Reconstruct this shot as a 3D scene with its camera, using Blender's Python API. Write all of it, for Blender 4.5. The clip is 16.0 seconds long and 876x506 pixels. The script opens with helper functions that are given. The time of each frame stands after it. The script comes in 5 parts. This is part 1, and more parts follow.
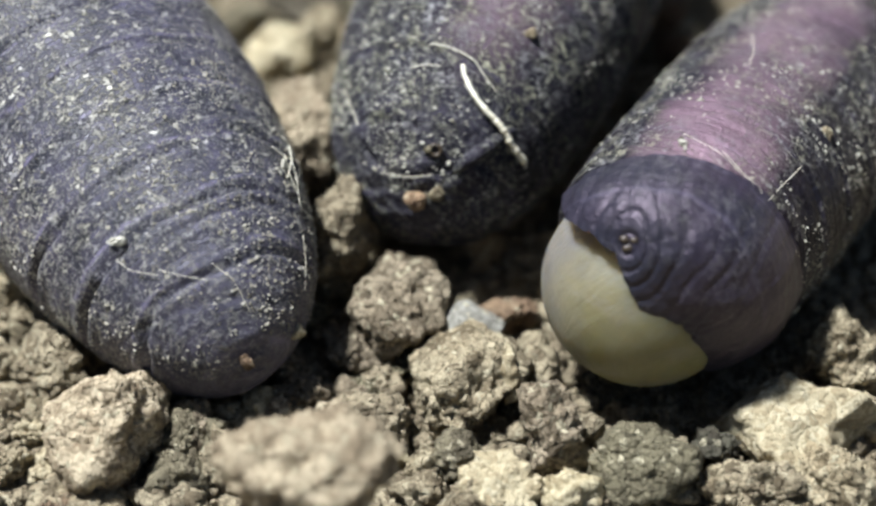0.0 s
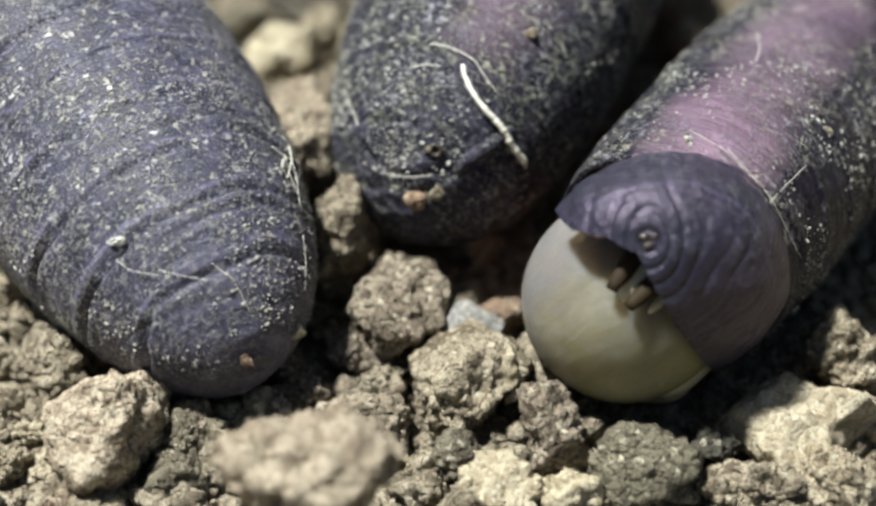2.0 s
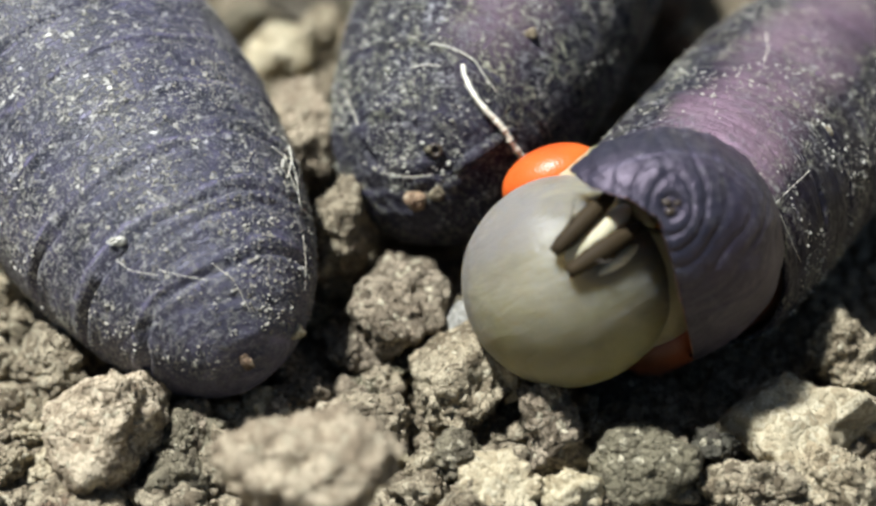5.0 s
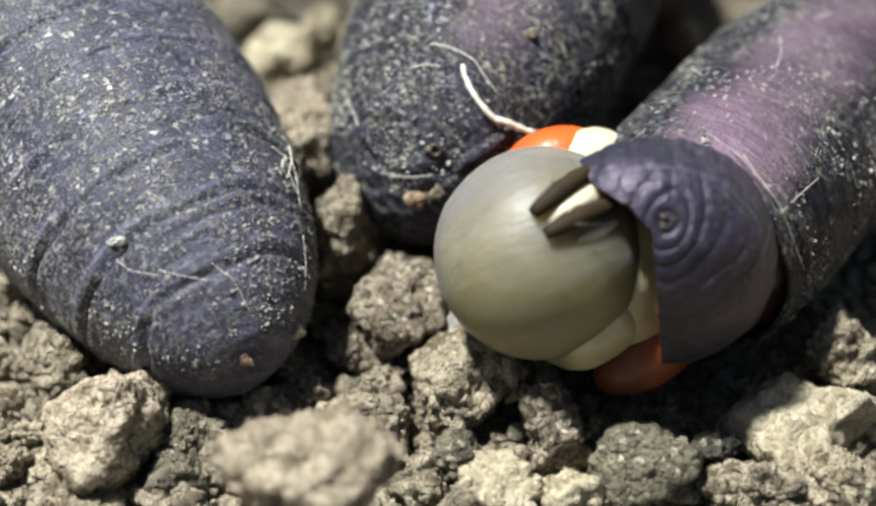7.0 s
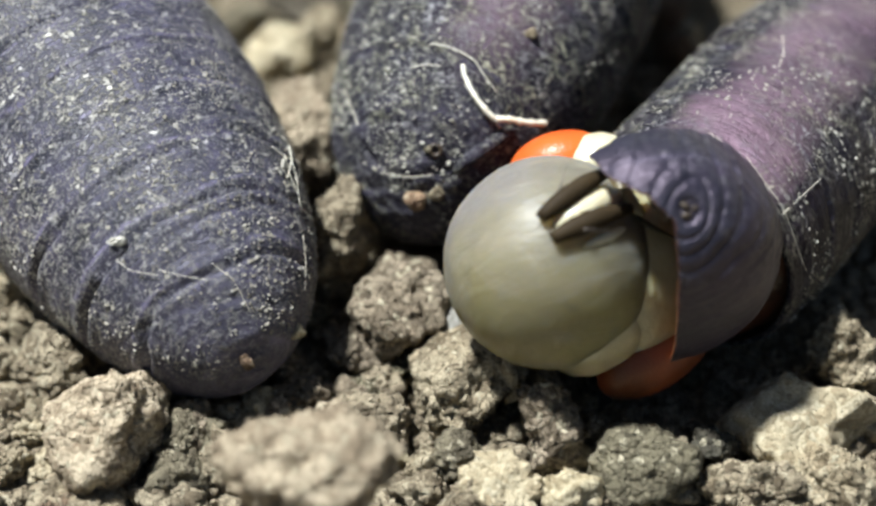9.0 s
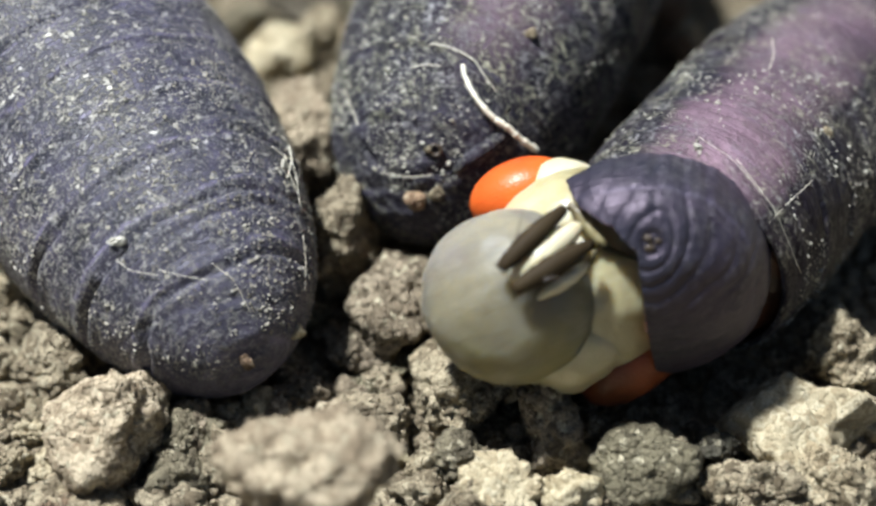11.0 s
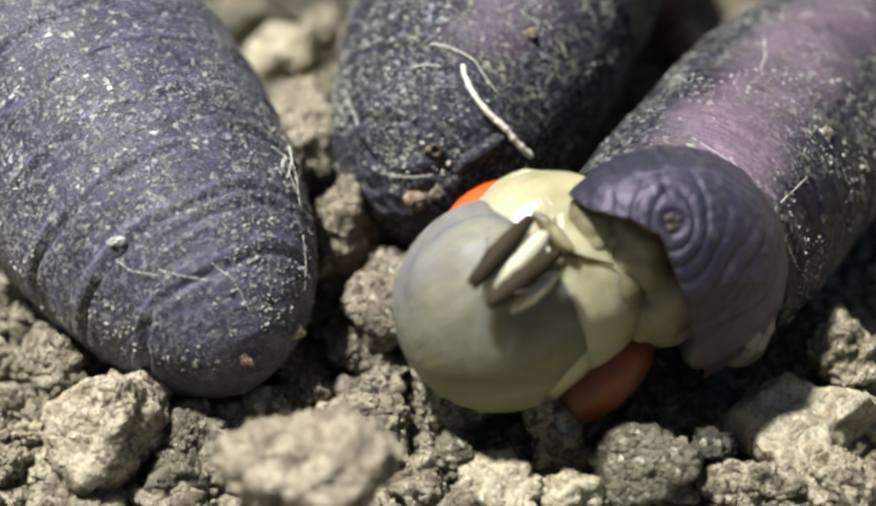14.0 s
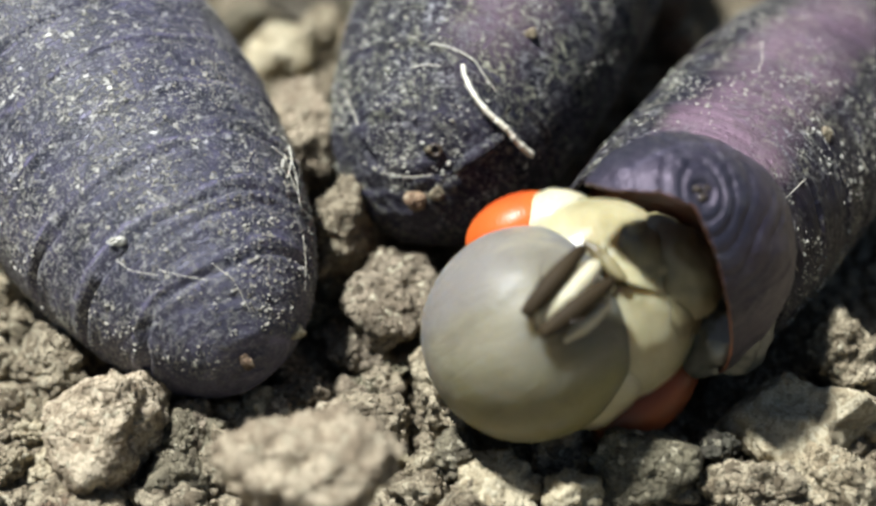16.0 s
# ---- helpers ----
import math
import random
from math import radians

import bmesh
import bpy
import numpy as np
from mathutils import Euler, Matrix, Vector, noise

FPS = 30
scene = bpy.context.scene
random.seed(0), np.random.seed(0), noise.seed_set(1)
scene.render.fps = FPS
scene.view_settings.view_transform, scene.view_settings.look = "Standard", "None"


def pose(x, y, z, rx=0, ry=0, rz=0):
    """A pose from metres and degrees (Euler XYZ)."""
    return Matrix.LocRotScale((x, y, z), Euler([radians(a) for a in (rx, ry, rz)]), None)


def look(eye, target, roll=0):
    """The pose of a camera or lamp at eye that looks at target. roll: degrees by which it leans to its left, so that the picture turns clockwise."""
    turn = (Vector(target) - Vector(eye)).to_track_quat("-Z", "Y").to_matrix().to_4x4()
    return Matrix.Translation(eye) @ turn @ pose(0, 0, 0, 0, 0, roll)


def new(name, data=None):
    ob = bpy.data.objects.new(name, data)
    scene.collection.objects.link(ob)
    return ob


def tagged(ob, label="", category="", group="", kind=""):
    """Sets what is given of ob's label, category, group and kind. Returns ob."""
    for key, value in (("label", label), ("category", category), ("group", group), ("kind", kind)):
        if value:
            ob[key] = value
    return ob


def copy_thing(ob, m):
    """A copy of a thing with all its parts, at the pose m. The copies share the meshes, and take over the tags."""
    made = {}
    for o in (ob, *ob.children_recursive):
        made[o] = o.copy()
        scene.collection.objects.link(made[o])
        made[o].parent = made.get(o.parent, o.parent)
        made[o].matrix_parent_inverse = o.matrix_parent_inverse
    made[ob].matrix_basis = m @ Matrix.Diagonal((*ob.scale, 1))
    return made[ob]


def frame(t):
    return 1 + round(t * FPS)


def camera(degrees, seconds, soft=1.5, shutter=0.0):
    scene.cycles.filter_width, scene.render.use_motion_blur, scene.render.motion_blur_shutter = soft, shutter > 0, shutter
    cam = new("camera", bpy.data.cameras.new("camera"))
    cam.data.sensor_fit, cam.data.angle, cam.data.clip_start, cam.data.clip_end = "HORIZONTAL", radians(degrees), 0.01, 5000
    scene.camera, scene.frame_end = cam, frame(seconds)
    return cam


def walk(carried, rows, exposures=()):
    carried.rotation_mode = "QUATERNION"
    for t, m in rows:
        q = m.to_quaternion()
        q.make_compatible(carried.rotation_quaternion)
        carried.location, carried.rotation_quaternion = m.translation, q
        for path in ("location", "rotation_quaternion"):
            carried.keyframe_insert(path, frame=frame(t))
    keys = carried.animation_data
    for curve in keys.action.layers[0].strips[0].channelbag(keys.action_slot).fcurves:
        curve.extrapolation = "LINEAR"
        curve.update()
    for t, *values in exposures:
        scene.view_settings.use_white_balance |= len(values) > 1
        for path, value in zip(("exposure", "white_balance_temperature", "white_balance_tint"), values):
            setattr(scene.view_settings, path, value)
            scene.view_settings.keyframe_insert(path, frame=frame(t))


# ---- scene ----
MM = 0.001  # all plan numbers below are millimetres


def at(x, y, z, rx=0, ry=0, rz=0):
    return pose(x * MM, y * MM, z * MM, rx, ry, rz)


# ---- camera: a macro lens that stands still ----
EYE = (0.0, -20.96 * MM, 19.87 * MM)
AIM = (0.0, 0.0, 1.0 * MM)
cam = camera(24, 16.0, soft=2.7, shutter=0.5)
walk(cam, [(0.0, look(EYE, AIM)), (16.0, look(EYE, AIM))], exposures=((0.0, 1.05), (16.0, 1.05)))
cam.data.dof.use_dof = True
cam.data.dof.focus_distance = 26.4 * MM
cam.data.dof.aperture_fstop = 90.0

# ---- daylight ----
SUN_FROM = Vector((-0.33, 0.09, 0.94)).normalized()
world = bpy.data.worlds.new("sky")
scene.world = world
world.use_nodes = True
sky = world.node_tree.nodes.new("ShaderNodeTexSky")
sky.sky_type, sky.sun_disc = "NISHITA", False
sky.sun_elevation = math.asin(SUN_FROM.z)
sky.sun_rotation = math.atan2(SUN_FROM.x, SUN_FROM.y)
back = world.node_tree.nodes["Background"]
world.node_tree.links.new(sky.outputs[0], back.inputs[0])
back.inputs[1].default_value = 0.026
sun = new("sun", bpy.data.lights.new("sun", "SUN"))
sun.data.energy, sun.data.angle, sun.data.color = 5.1, radians(4.5), (0.915, 0.955, 1.0)
sun.matrix_world = look(SUN_FROM * 0.3, (0, 0, 0))


# ---- materials ----
class Mat:
    """A node material with a few shorthands; its texture space is millimetres of the object."""

    def __init__(self, name, rough=0.6, **inputs):
        self.m = bpy.data.materials.new(name)
        self.m.use_nodes = True
        self.t = self.m.node_tree
        self.b = self.t.nodes["Principled BSDF"]
        self.set("Roughness", rough)
        for key, value in inputs.items():
            self.set(key.replace("_", " "), value)
        co = self.t.nodes.new("ShaderNodeTexCoord")
        mp = self.t.nodes.new("ShaderNodeMapping")
        mp.inputs["Scale"].default_value = (1 / MM, 1 / MM, 1 / MM)
        self.t.links.new(co.outputs["Object"], mp.inputs["Vector"])
        self.co = mp.outputs[0]

    def set(self, key, value):
        if hasattr(value, "is_output"):
            self.t.links.new(value, self.b.inputs[key])
        else:
            self.b.inputs[key].default_value = (*value, 1) if isinstance(value, tuple) and len(value) == 3 and "Radius" not in key else value

    def stretch(self, sx, sy, sz):
        n = self.t.nodes.new("ShaderNodeMapping")
        n.inputs["Scale"].default_value = (sx, sy, sz)
        self.t.links.new(self.co, n.inputs["Vector"])
        return n.outputs[0]

    def shifted(self):
        """Texture space moved by the object's own random number, so that repeats differ."""
        info = self.t.nodes.new("ShaderNodeObjectInfo")
        mul = self.t.nodes.new("ShaderNodeMath")
        mul.operation = "MULTIPLY"
        mul.inputs[1].default_value = 97.0
        add = self.t.nodes.new("ShaderNodeVectorMath")
        self.t.links.new(info.outputs["Random"], mul.inputs[0])
        self.t.links.new(self.co, add.inputs[0])
        self.t.links.new(mul.outputs[0], add.inputs[1])
        self.co = add.outputs[0]
        return info.outputs["Random"]

    def noise(self, scale, detail=3.0, rough=0.55, co=None, distortion=0.0):
        n = self.t.nodes.new("ShaderNodeTexNoise")
        n.inputs["Scale"].default_value, n.inputs["Detail"].default_value = scale, detail
        n.inputs["Roughness"].default_value, n.inputs["Distortion"].default_value = rough, distortion
        self.t.links.new(co or self.co, n.inputs["Vector"])
        return n.outputs[0]

    def cells(self, scale, feature="F1", co=None):
        n = self.t.nodes.new("ShaderNodeTexVoronoi")
        n.feature = feature
        n.inputs["Scale"].default_value = scale
        self.t.links.new(co or self.co, n.inputs["Vector"])
        return n

    def span(self, value, a, b, lo=0.0, hi=1.0):
        n = self.t.nodes.new("ShaderNodeMapRange")
        n.inputs[1].default_value, n.inputs[2].default_value = a, b
        n.inputs[3].default_value, n.inputs[4].default_value = lo, hi
        self.t.links.new(value, n.inputs[0])
        return n.outputs[0]

    def calc(self, how, a, b):
        n = self.t.nodes.new("ShaderNodeMath")
        n.operation = how
        for i, v in enumerate((a, b)):
            if hasattr(v, "is_output"):
                self.t.links.new(v, n.inputs[i])
            else:
                n.inputs[i].default_value = v
        return n.outputs[0]

    def blend(self, f, a, b):
        n = self.t.nodes.new("ShaderNodeMix")
        n.data_type = "RGBA"
        for i, v in ((0, f), (6, a), (7, b)):
            if hasattr(v, "is_output"):
                self.t.links.new(v, n.inputs[i])
            else:
                n.inputs[i].default_value = (*v, 1) if isinstance(v, tuple) else v
        return n.outputs[2]

    def bump(self, height, depth, strength=1.0):
        n = self.t.nodes.new("ShaderNodeBump")
        n.inputs["Strength"].default_value, n.inputs["Distance"].default_value = strength, depth * MM
        self.t.links.new(height, n.inputs["Height"])
        if self.b.inputs["Normal"].links:
            self.t.links.new(self.b.inputs["Normal"].links[0].from_socket, n.inputs["Normal"])
        self.t.links.new(n.outputs[0], self.b.inputs["Normal"])


def soil_material(name, pale, mid, dark, relief=1.0):
    """Dry crumbly soil: granules of differing tones, fine grit, a few pale mineral flecks."""
    k = Mat(name, 0.95)
    k.set("Specular IOR Level", 0.2)
    rnd = k.shifted()
    warp = k.t.nodes.new("ShaderNodeVectorMath")
    k.t.links.new(k.co, warp.inputs[0])
    wob = k.t.nodes.new("ShaderNodeTexNoise")
    wob.inputs["Scale"].default_value = 6.0
    k.t.links.new(k.co, wob.inputs["Vector"])
    scaled = k.t.nodes.new("ShaderNodeVectorMath")
    scaled.operation = "SCALE"
    scaled.inputs["Scale"].default_value = 0.16
    k.t.links.new(wob.outputs["Color"], scaled.inputs[0])
    k.t.links.new(scaled.outputs[0], warp.inputs[1])
    co = warp.outputs[0]
    coarse, grain = k.cells(5.0, co=co), k.cells(13.0, co=co)
    base = k.blend(k.span(k.noise(1.1, 4), 0.35, 0.66), mid, pale)
    tone = k.t.nodes.new("ShaderNodeSeparateColor")
    k.t.links.new(grain.outputs["Color"], tone.inputs[0])
    tone2 = k.t.nodes.new("ShaderNodeSeparateColor")
    k.t.links.new(coarse.outputs["Color"], tone2.inputs[0])
    base = k.blend(k.span(tone2.outputs[0], 0.42, 0.95, 0, 0.85), base, dark)
    base = k.blend(k.span(tone.outputs[0], 0.55, 1.0, 0, 0.8), base, dark)
    base = k.blend(k.span(tone.outputs[1], 0.80, 0.95, 0, 0.75), base, pale)
    base = k.blend(k.span(tone.outputs[2], 0.93, 0.97, 0, 0.7), base, (0.66, 0.60, 0.42))
    base = k.blend(k.span(k.noise(30.0, 2), 0.52, 0.68, 0, 0.6), base, dark)
    base = k.blend(k.span(rnd, 0.0, 1.0, 0.0, 0.4), base, (0.22, 0.18, 0.13))
    k.set("Base Color", base)
    k.bump(k.span(coarse.outputs[0], 0.0, 0.9, 1, 0), 0.10 * relief)
    k.bump(k.noise(8.0, 6, 0.7), 0.12)
    k.bump(k.span(grain.outputs[0], 0.0, 0.8, 1, 0), 0.05 * relief)
    return k.m


SOIL = soil_material("soil", (0.580, 0.498, 0.337), (0.396, 0.321, 0.202), (0.120, 0.091, 0.052))
SOIL_PALE = soil_material("pale_soil", (0.737, 0.652, 0.441), (0.626, 0.534, 0.341), (0.387, 0.308, 0.180), 0.4)
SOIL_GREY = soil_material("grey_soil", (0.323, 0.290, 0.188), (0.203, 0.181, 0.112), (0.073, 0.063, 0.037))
# very dark tone; on the clods by and under the fly it paints shade
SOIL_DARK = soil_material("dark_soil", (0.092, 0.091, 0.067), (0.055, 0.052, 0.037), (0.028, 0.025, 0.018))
DUST = soil_material("pale_dust", (0.74, 0.72, 0.62), (0.58, 0.56, 0.47), (0.40, 0.38, 0.30))
SOIL_BROWN = soil_material("brown_soil", (0.433, 0.362, 0.256), (0.285, 0.226, 0.153), (0.092, 0.071, 0.045))
SOIL_OLIVE = soil_material("olive_soil", (0.267, 0.240, 0.153), (0.165, 0.147, 0.090), (0.059, 0.052, 0.031))
SOIL_TAN = soil_material("warm_tan_soil", (0.700, 0.588, 0.409), (0.534, 0.430, 0.292), (0.248, 0.186, 0.117))
STONE = soil_material("smooth_grey_stone", (0.42, 0.41, 0.36), (0.33, 0.32, 0.28), (0.22, 0.21, 0.18), 0.15)
SOIL_RED = soil_material("reddish_soil", (0.405, 0.281, 0.171), (0.295, 0.181, 0.108), (0.129, 0.077, 0.045))


def shell_material(name, dust, purple, gloss=0.5, tint=(1.0, 1.0, 1.0), grit=(0.36, 0.34, 0.25), haze=0.36, relief=1.0, rough=(0.34, 0.55), sheen=None, cover=(0.15, 1.0), bare=None):
    """Dark horny case wall: rings, dust film, specks and grains of soil."""
    k = Mat(name, 0.42)
    k.set("Specular IOR Level", gloss)
    k.set("Specular Tint", tint)
    axis = k.t.nodes.new("ShaderNodeSeparateXYZ")
    k.t.links.new(k.co, axis.inputs[0])
    ring = k.calc("MULTIPLY_ADD", axis.outputs[0], 1.25)
    k.t.nodes[ring.node.name].inputs[2].default_value = 0.0
    ring = k.calc("ADD", ring, k.calc("MULTIPLY", k.noise(0.6, 3), 0.7))
    ring = k.calc("PINGPONG", ring, 0.5)
    k.shifted()
    tone = k.blend(k.span(k.noise(0.55, 3), 0.38, 0.64), (0.009, 0.011, 0.016), purple)
    tone = k.blend(k.span(k.noise(1.0, 4, co=k.stretch(9.0, 0.6, 0.6)), 0.45, 0.72, 0, 0.6), tone, (0.006, 0.007, 0.010))
    patch = k.span(k.noise(0.8, 5, 0.65), 0.40, 0.60, *cover)
    near = k.span(k.noise(9.5, 5, 0.8), 0.54, 0.60)
    dash = k.span(k.noise(1.0, 4, 0.75, co=k.stretch(22.0, 8.0, 8.0)), 0.55, 0.63)
    fine = k.span(k.noise(21.0, 3, 0.75), 0.55, 0.64)
    speck = k.calc("MAXIMUM", k.calc("MAXIMUM", near, dash), k.calc("MULTIPLY", fine, 0.7))
    speck = k.calc("MULTIPLY", k.calc("MULTIPLY", speck, patch), dust)
    if bare:
        # the head end, where the grit has been rubbed off and a thin film is left
        edge = k.calc("ADD", axis.outputs[0], k.span(k.noise(1.3, 4, 0.6), 0.3, 0.7, -0.7, 0.7))
        head = k.span(edge, bare[0], bare[1])
        speck = k.calc("MULTIPLY", speck, k.span(head, 0.0, 1.0, 1.0, bare[2]))
    if sheen:
        # a stripe along the back with fewer specks; its purple highlight is painted in
        across = k.calc("ADD", k.calc("MULTIPLY", axis.outputs[1], sheen[0]), k.calc("MULTIPLY", axis.outputs[2], sheen[1]))
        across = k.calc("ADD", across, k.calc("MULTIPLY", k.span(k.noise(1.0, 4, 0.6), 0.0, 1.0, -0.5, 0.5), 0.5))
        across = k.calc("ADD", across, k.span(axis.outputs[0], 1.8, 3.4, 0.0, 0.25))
        stripe = k.calc("MULTIPLY", k.span(across, sheen[2], sheen[3]), k.span(axis.outputs[0], sheen[4], sheen[4] - 2.0))
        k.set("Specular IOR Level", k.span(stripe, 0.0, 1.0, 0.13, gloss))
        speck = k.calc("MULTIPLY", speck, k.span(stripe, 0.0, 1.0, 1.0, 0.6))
        tone = k.blend(k.calc("MULTIPLY", stripe, sheen[5]), tone, (0.19, 0.122, 0.150))
    film = k.calc("MULTIPLY", k.span(k.noise(2.6, 7, 0.75), 0.38, 0.74), haze * dust)
    line = k.calc("MULTIPLY", k.span(ring, 0.0, 0.07, 1.0, 0.0), k.span(k.noise(1.6, 5, 0.7), 0.40, 0.56))
    film = k.calc("MAXIMUM", film, k.calc("MULTIPLY", line, min(0.62, 3 * haze) * dust))
    if bare:
        film = k.calc("MAXIMUM", film, k.calc("MULTIPLY", k.calc("MULTIPLY", head, k.span(k.noise(1.0, 5, 0.7, co=k.stretch(7.0, 1.2, 1.2)), 0.35, 0.65)), bare[3]))
    tone = k.blend(film, tone, (0.23, 0.205, 0.31))
    k.set("Base Color", k.blend(speck, tone, k.blend(k.span(k.noise(2.2, 3), 0.40, 0.58), grit, (0.42, 0.41, 0.41))))
    k.set("Roughness", k.calc("MAXIMUM", k.span(k.noise(3.0, 5), 0.3, 0.7, *rough), k.calc("MULTIPLY", speck, 0.9)))
    k.bump(k.noise(1.0, 4, co=k.stretch(10.0, 0.8, 0.8)), 0.045 * relief)
    k.bump(k.noise(9.0, 4, 0.7), 0.03 * relief)
    k.bump(speck, 0.03)
    return k.m


# where the highlight along each back is put into the shell colour
CREST_SHEEN = (-0.372, 0.928, 1.55, 1.88, 9.0, 0.85)
CREST_SHEEN_TWO = (0.363, 0.932, 1.76, 2.10, 3.84, 0.7)
SHELL_DUSTY = shell_material("dusty_shell", 1.0, (0.030, 0.028, 0.046), 0.45, (1.0, 1.0, 1.0), (0.66, 0.63, 0.52), 0.36, cover=(0.5, 1.0), bare=(2.2, 4.2, 0.35, 0.30))
SHELL_DARK = shell_material("dark_shell", 1.0, (0.010, 0.010, 0.014), 0.8, (1.0, 0.85, 0.95), (0.56, 0.55, 0.39), 0.05, 0.9, (0.36, 0.55), CREST_SHEEN_TWO, (0.3, 1.0), (2.6, 3.9, 0.5, 0.10))
SHELL_PURPLE = shell_material("purple_shell", 0.80, (0.009, 0.007, 0.009), 1.0, (1.0, 0.68, 0.84), (0.56, 0.54, 0.40), 0.06, 1.9, (0.36, 0.50), CREST_SHEEN, (0.0, 0.95))
SHELL_CAP = shell_material("cap_shell", 0.30, (0.026, 0.020, 0.031), 0.4, (1.0, 0.82, 0.98), (0.44, 0.43, 0.40), 0.16, 0.7, (0.32, 0.48), cover=(0.0, 0.4))


def flesh_material(name, a, b, rough, sss=0.35, coat=0.3, bump=0.012, deep=0.25):
    k = Mat(name, rough)
    k.set("Base Color", k.blend(k.span(k.noise(0.9, 3), 0.35, 0.65), a, b))
    k.set("Subsurface Weight", sss)
    k.set("Subsurface Radius", (1.0, 0.75, 0.45))
    k.set("Subsurface Scale", deep * MM)
    k.set("Coat Weight", coat)
    k.set("Specular IOR Level", 0.5 if coat else 0.15)
    k.set("Coat Roughness", 0.22)
    k.bump(k.noise(2.2, 4), bump)
    return k.m


def sac_material():
    """Thin blown-up skin: lilac grey at the top, yellowish below, with faint streaks."""
    k = Mat("grey_membrane", 0.45)
    axis = k.t.nodes.new("ShaderNodeSeparateXYZ")
    k.t.links.new(k.co, axis.inputs[0])
    # light glowing through the lower skin is put into the colour as yellow
    low = k.calc("ADD", k.calc("MULTIPLY", axis.outputs[1], 0.55), k.calc("MULTIPLY", axis.outputs[2], -0.20))
    low = k.calc("ADD", low, k.span(k.noise(0.8, 3), 0.3, 0.7, -0.45, 0.45))
    tone = k.blend(k.span(low, -0.5, 0.75), (0.150, 0.139, 0.124), (0.198, 0.177, 0.076))
    streak = k.span(k.noise(1.0, 4, 0.6, co=k.stretch(1.1, 1.1, 0.35), distortion=1.2), 0.46, 0.66, 0.0, 0.9)
    k.set("Base Color", k.blend(streak, k.blend(k.span(k.noise(1.7, 4), 0.52, 0.68, 0.0, 0.5), tone, (0.105, 0.10, 0.080)), (0.215, 0.198, 0.142)))
    k.set("Subsurface Weight", 1.0)
    k.set("Subsurface Radius", (1.0, 0.8, 0.5))
    k.set("Subsurface Scale", 1.5 * MM)
    k.set("Specular IOR Level", 0.3)
    k.bump(k.noise(1.6, 5), 0.05)
    k.bump(k.noise(1.0, 4, 0.6, co=k.stretch(1.2, 5.0, 1.2), distortion=0.8), 0.03)
    return k.m


SAC = sac_material()
CREAM = flesh_material("cream_cuticle", (0.49, 0.435, 0.265), (0.30, 0.262, 0.135), 0.33, 0.8, 0.3, 0.06, 0.5)
LUNULE = flesh_material("ivory_cuticle", (0.60, 0.55, 0.385), (0.48, 0.42, 0.26), 0.36)
BROWN = flesh_material("brown_cuticle", (0.034, 0.023, 0.010), (0.02, 0.013, 0.006), 0.7, 0.05, 0.0)
OLIVE = flesh_material("olive_membrane", (0.27, 0.235, 0.12), (0.09, 0.068, 0.03), 0.45, 0.4, 0.08, 0.05)
OLIVE_DARK = flesh_material("dark_olive_crease", (0.06, 0.05, 0.025), (0.03, 0.025, 0.012), 0.5, 0.1, 0.0)
GREY_SKIN = flesh_material("wet_grey_membrane", (0.085, 0.085, 0.065), (0.032, 0.034, 0.028), 0.3, 0.2, 0.4, 0.06)
LINING = flesh_material("red_brown_lining", (0.19, 0.06, 0.022), (0.05, 0.022, 0.012), 0.45, 0.1, 0.1, 0.05)
FIBRE = flesh_material("white_fibre", (0.80, 0.76, 0.62), (0.60, 0.54, 0.40), 0.6, 0.1, 0.0)
BRISTLE = flesh_material("dark_bristle", (0.03, 0.02, 0.012), (0.05, 0.035, 0.02), 0.45, 0.0)


def eye_material(name, a, b):
    k = Mat(name, 0.38)
    k.set("Base Color", k.blend(k.span(k.noise(0.8, 2), 0.35, 0.65), a, b))
    k.set("Coat Weight", 0.06)
    k.set("Coat Roughness", 0.3)
    k.set("Specular IOR Level", 0.3)
    k.bump(k.cells(22.0).outputs[0], 0.004)
    return k.m


EYE_RED = eye_material("orange_eye", (0.68, 0.13, 0.02), (0.52, 0.075, 0.012))
# darker copy of the eye: the shade on the lower one is in its colour
EYE_SHADED = eye_material("shaded_red_eye", (0.22, 0.05, 0.014), (0.08, 0.032, 0.014))


# ---- mesh helpers ----
def mesh_of(name, verts, faces, material, smooth=True):
    me = bpy.data.meshes.new(name)
    me.from_pydata((np.asarray(verts, float) * MM).tolist(), [], faces)
    me.materials.append(material)
    if smooth:
        me.polygons.foreach_set("use_smooth", [True] * len(me.polygons))
    me.update()
    return me


def part(name, mesh, parent, m=None, label=""):
    ob = new(name, mesh)
    ob.parent = parent
    if m is not None:
        ob.matrix_basis = m
    return tagged(ob, label)


SPHERES = {}


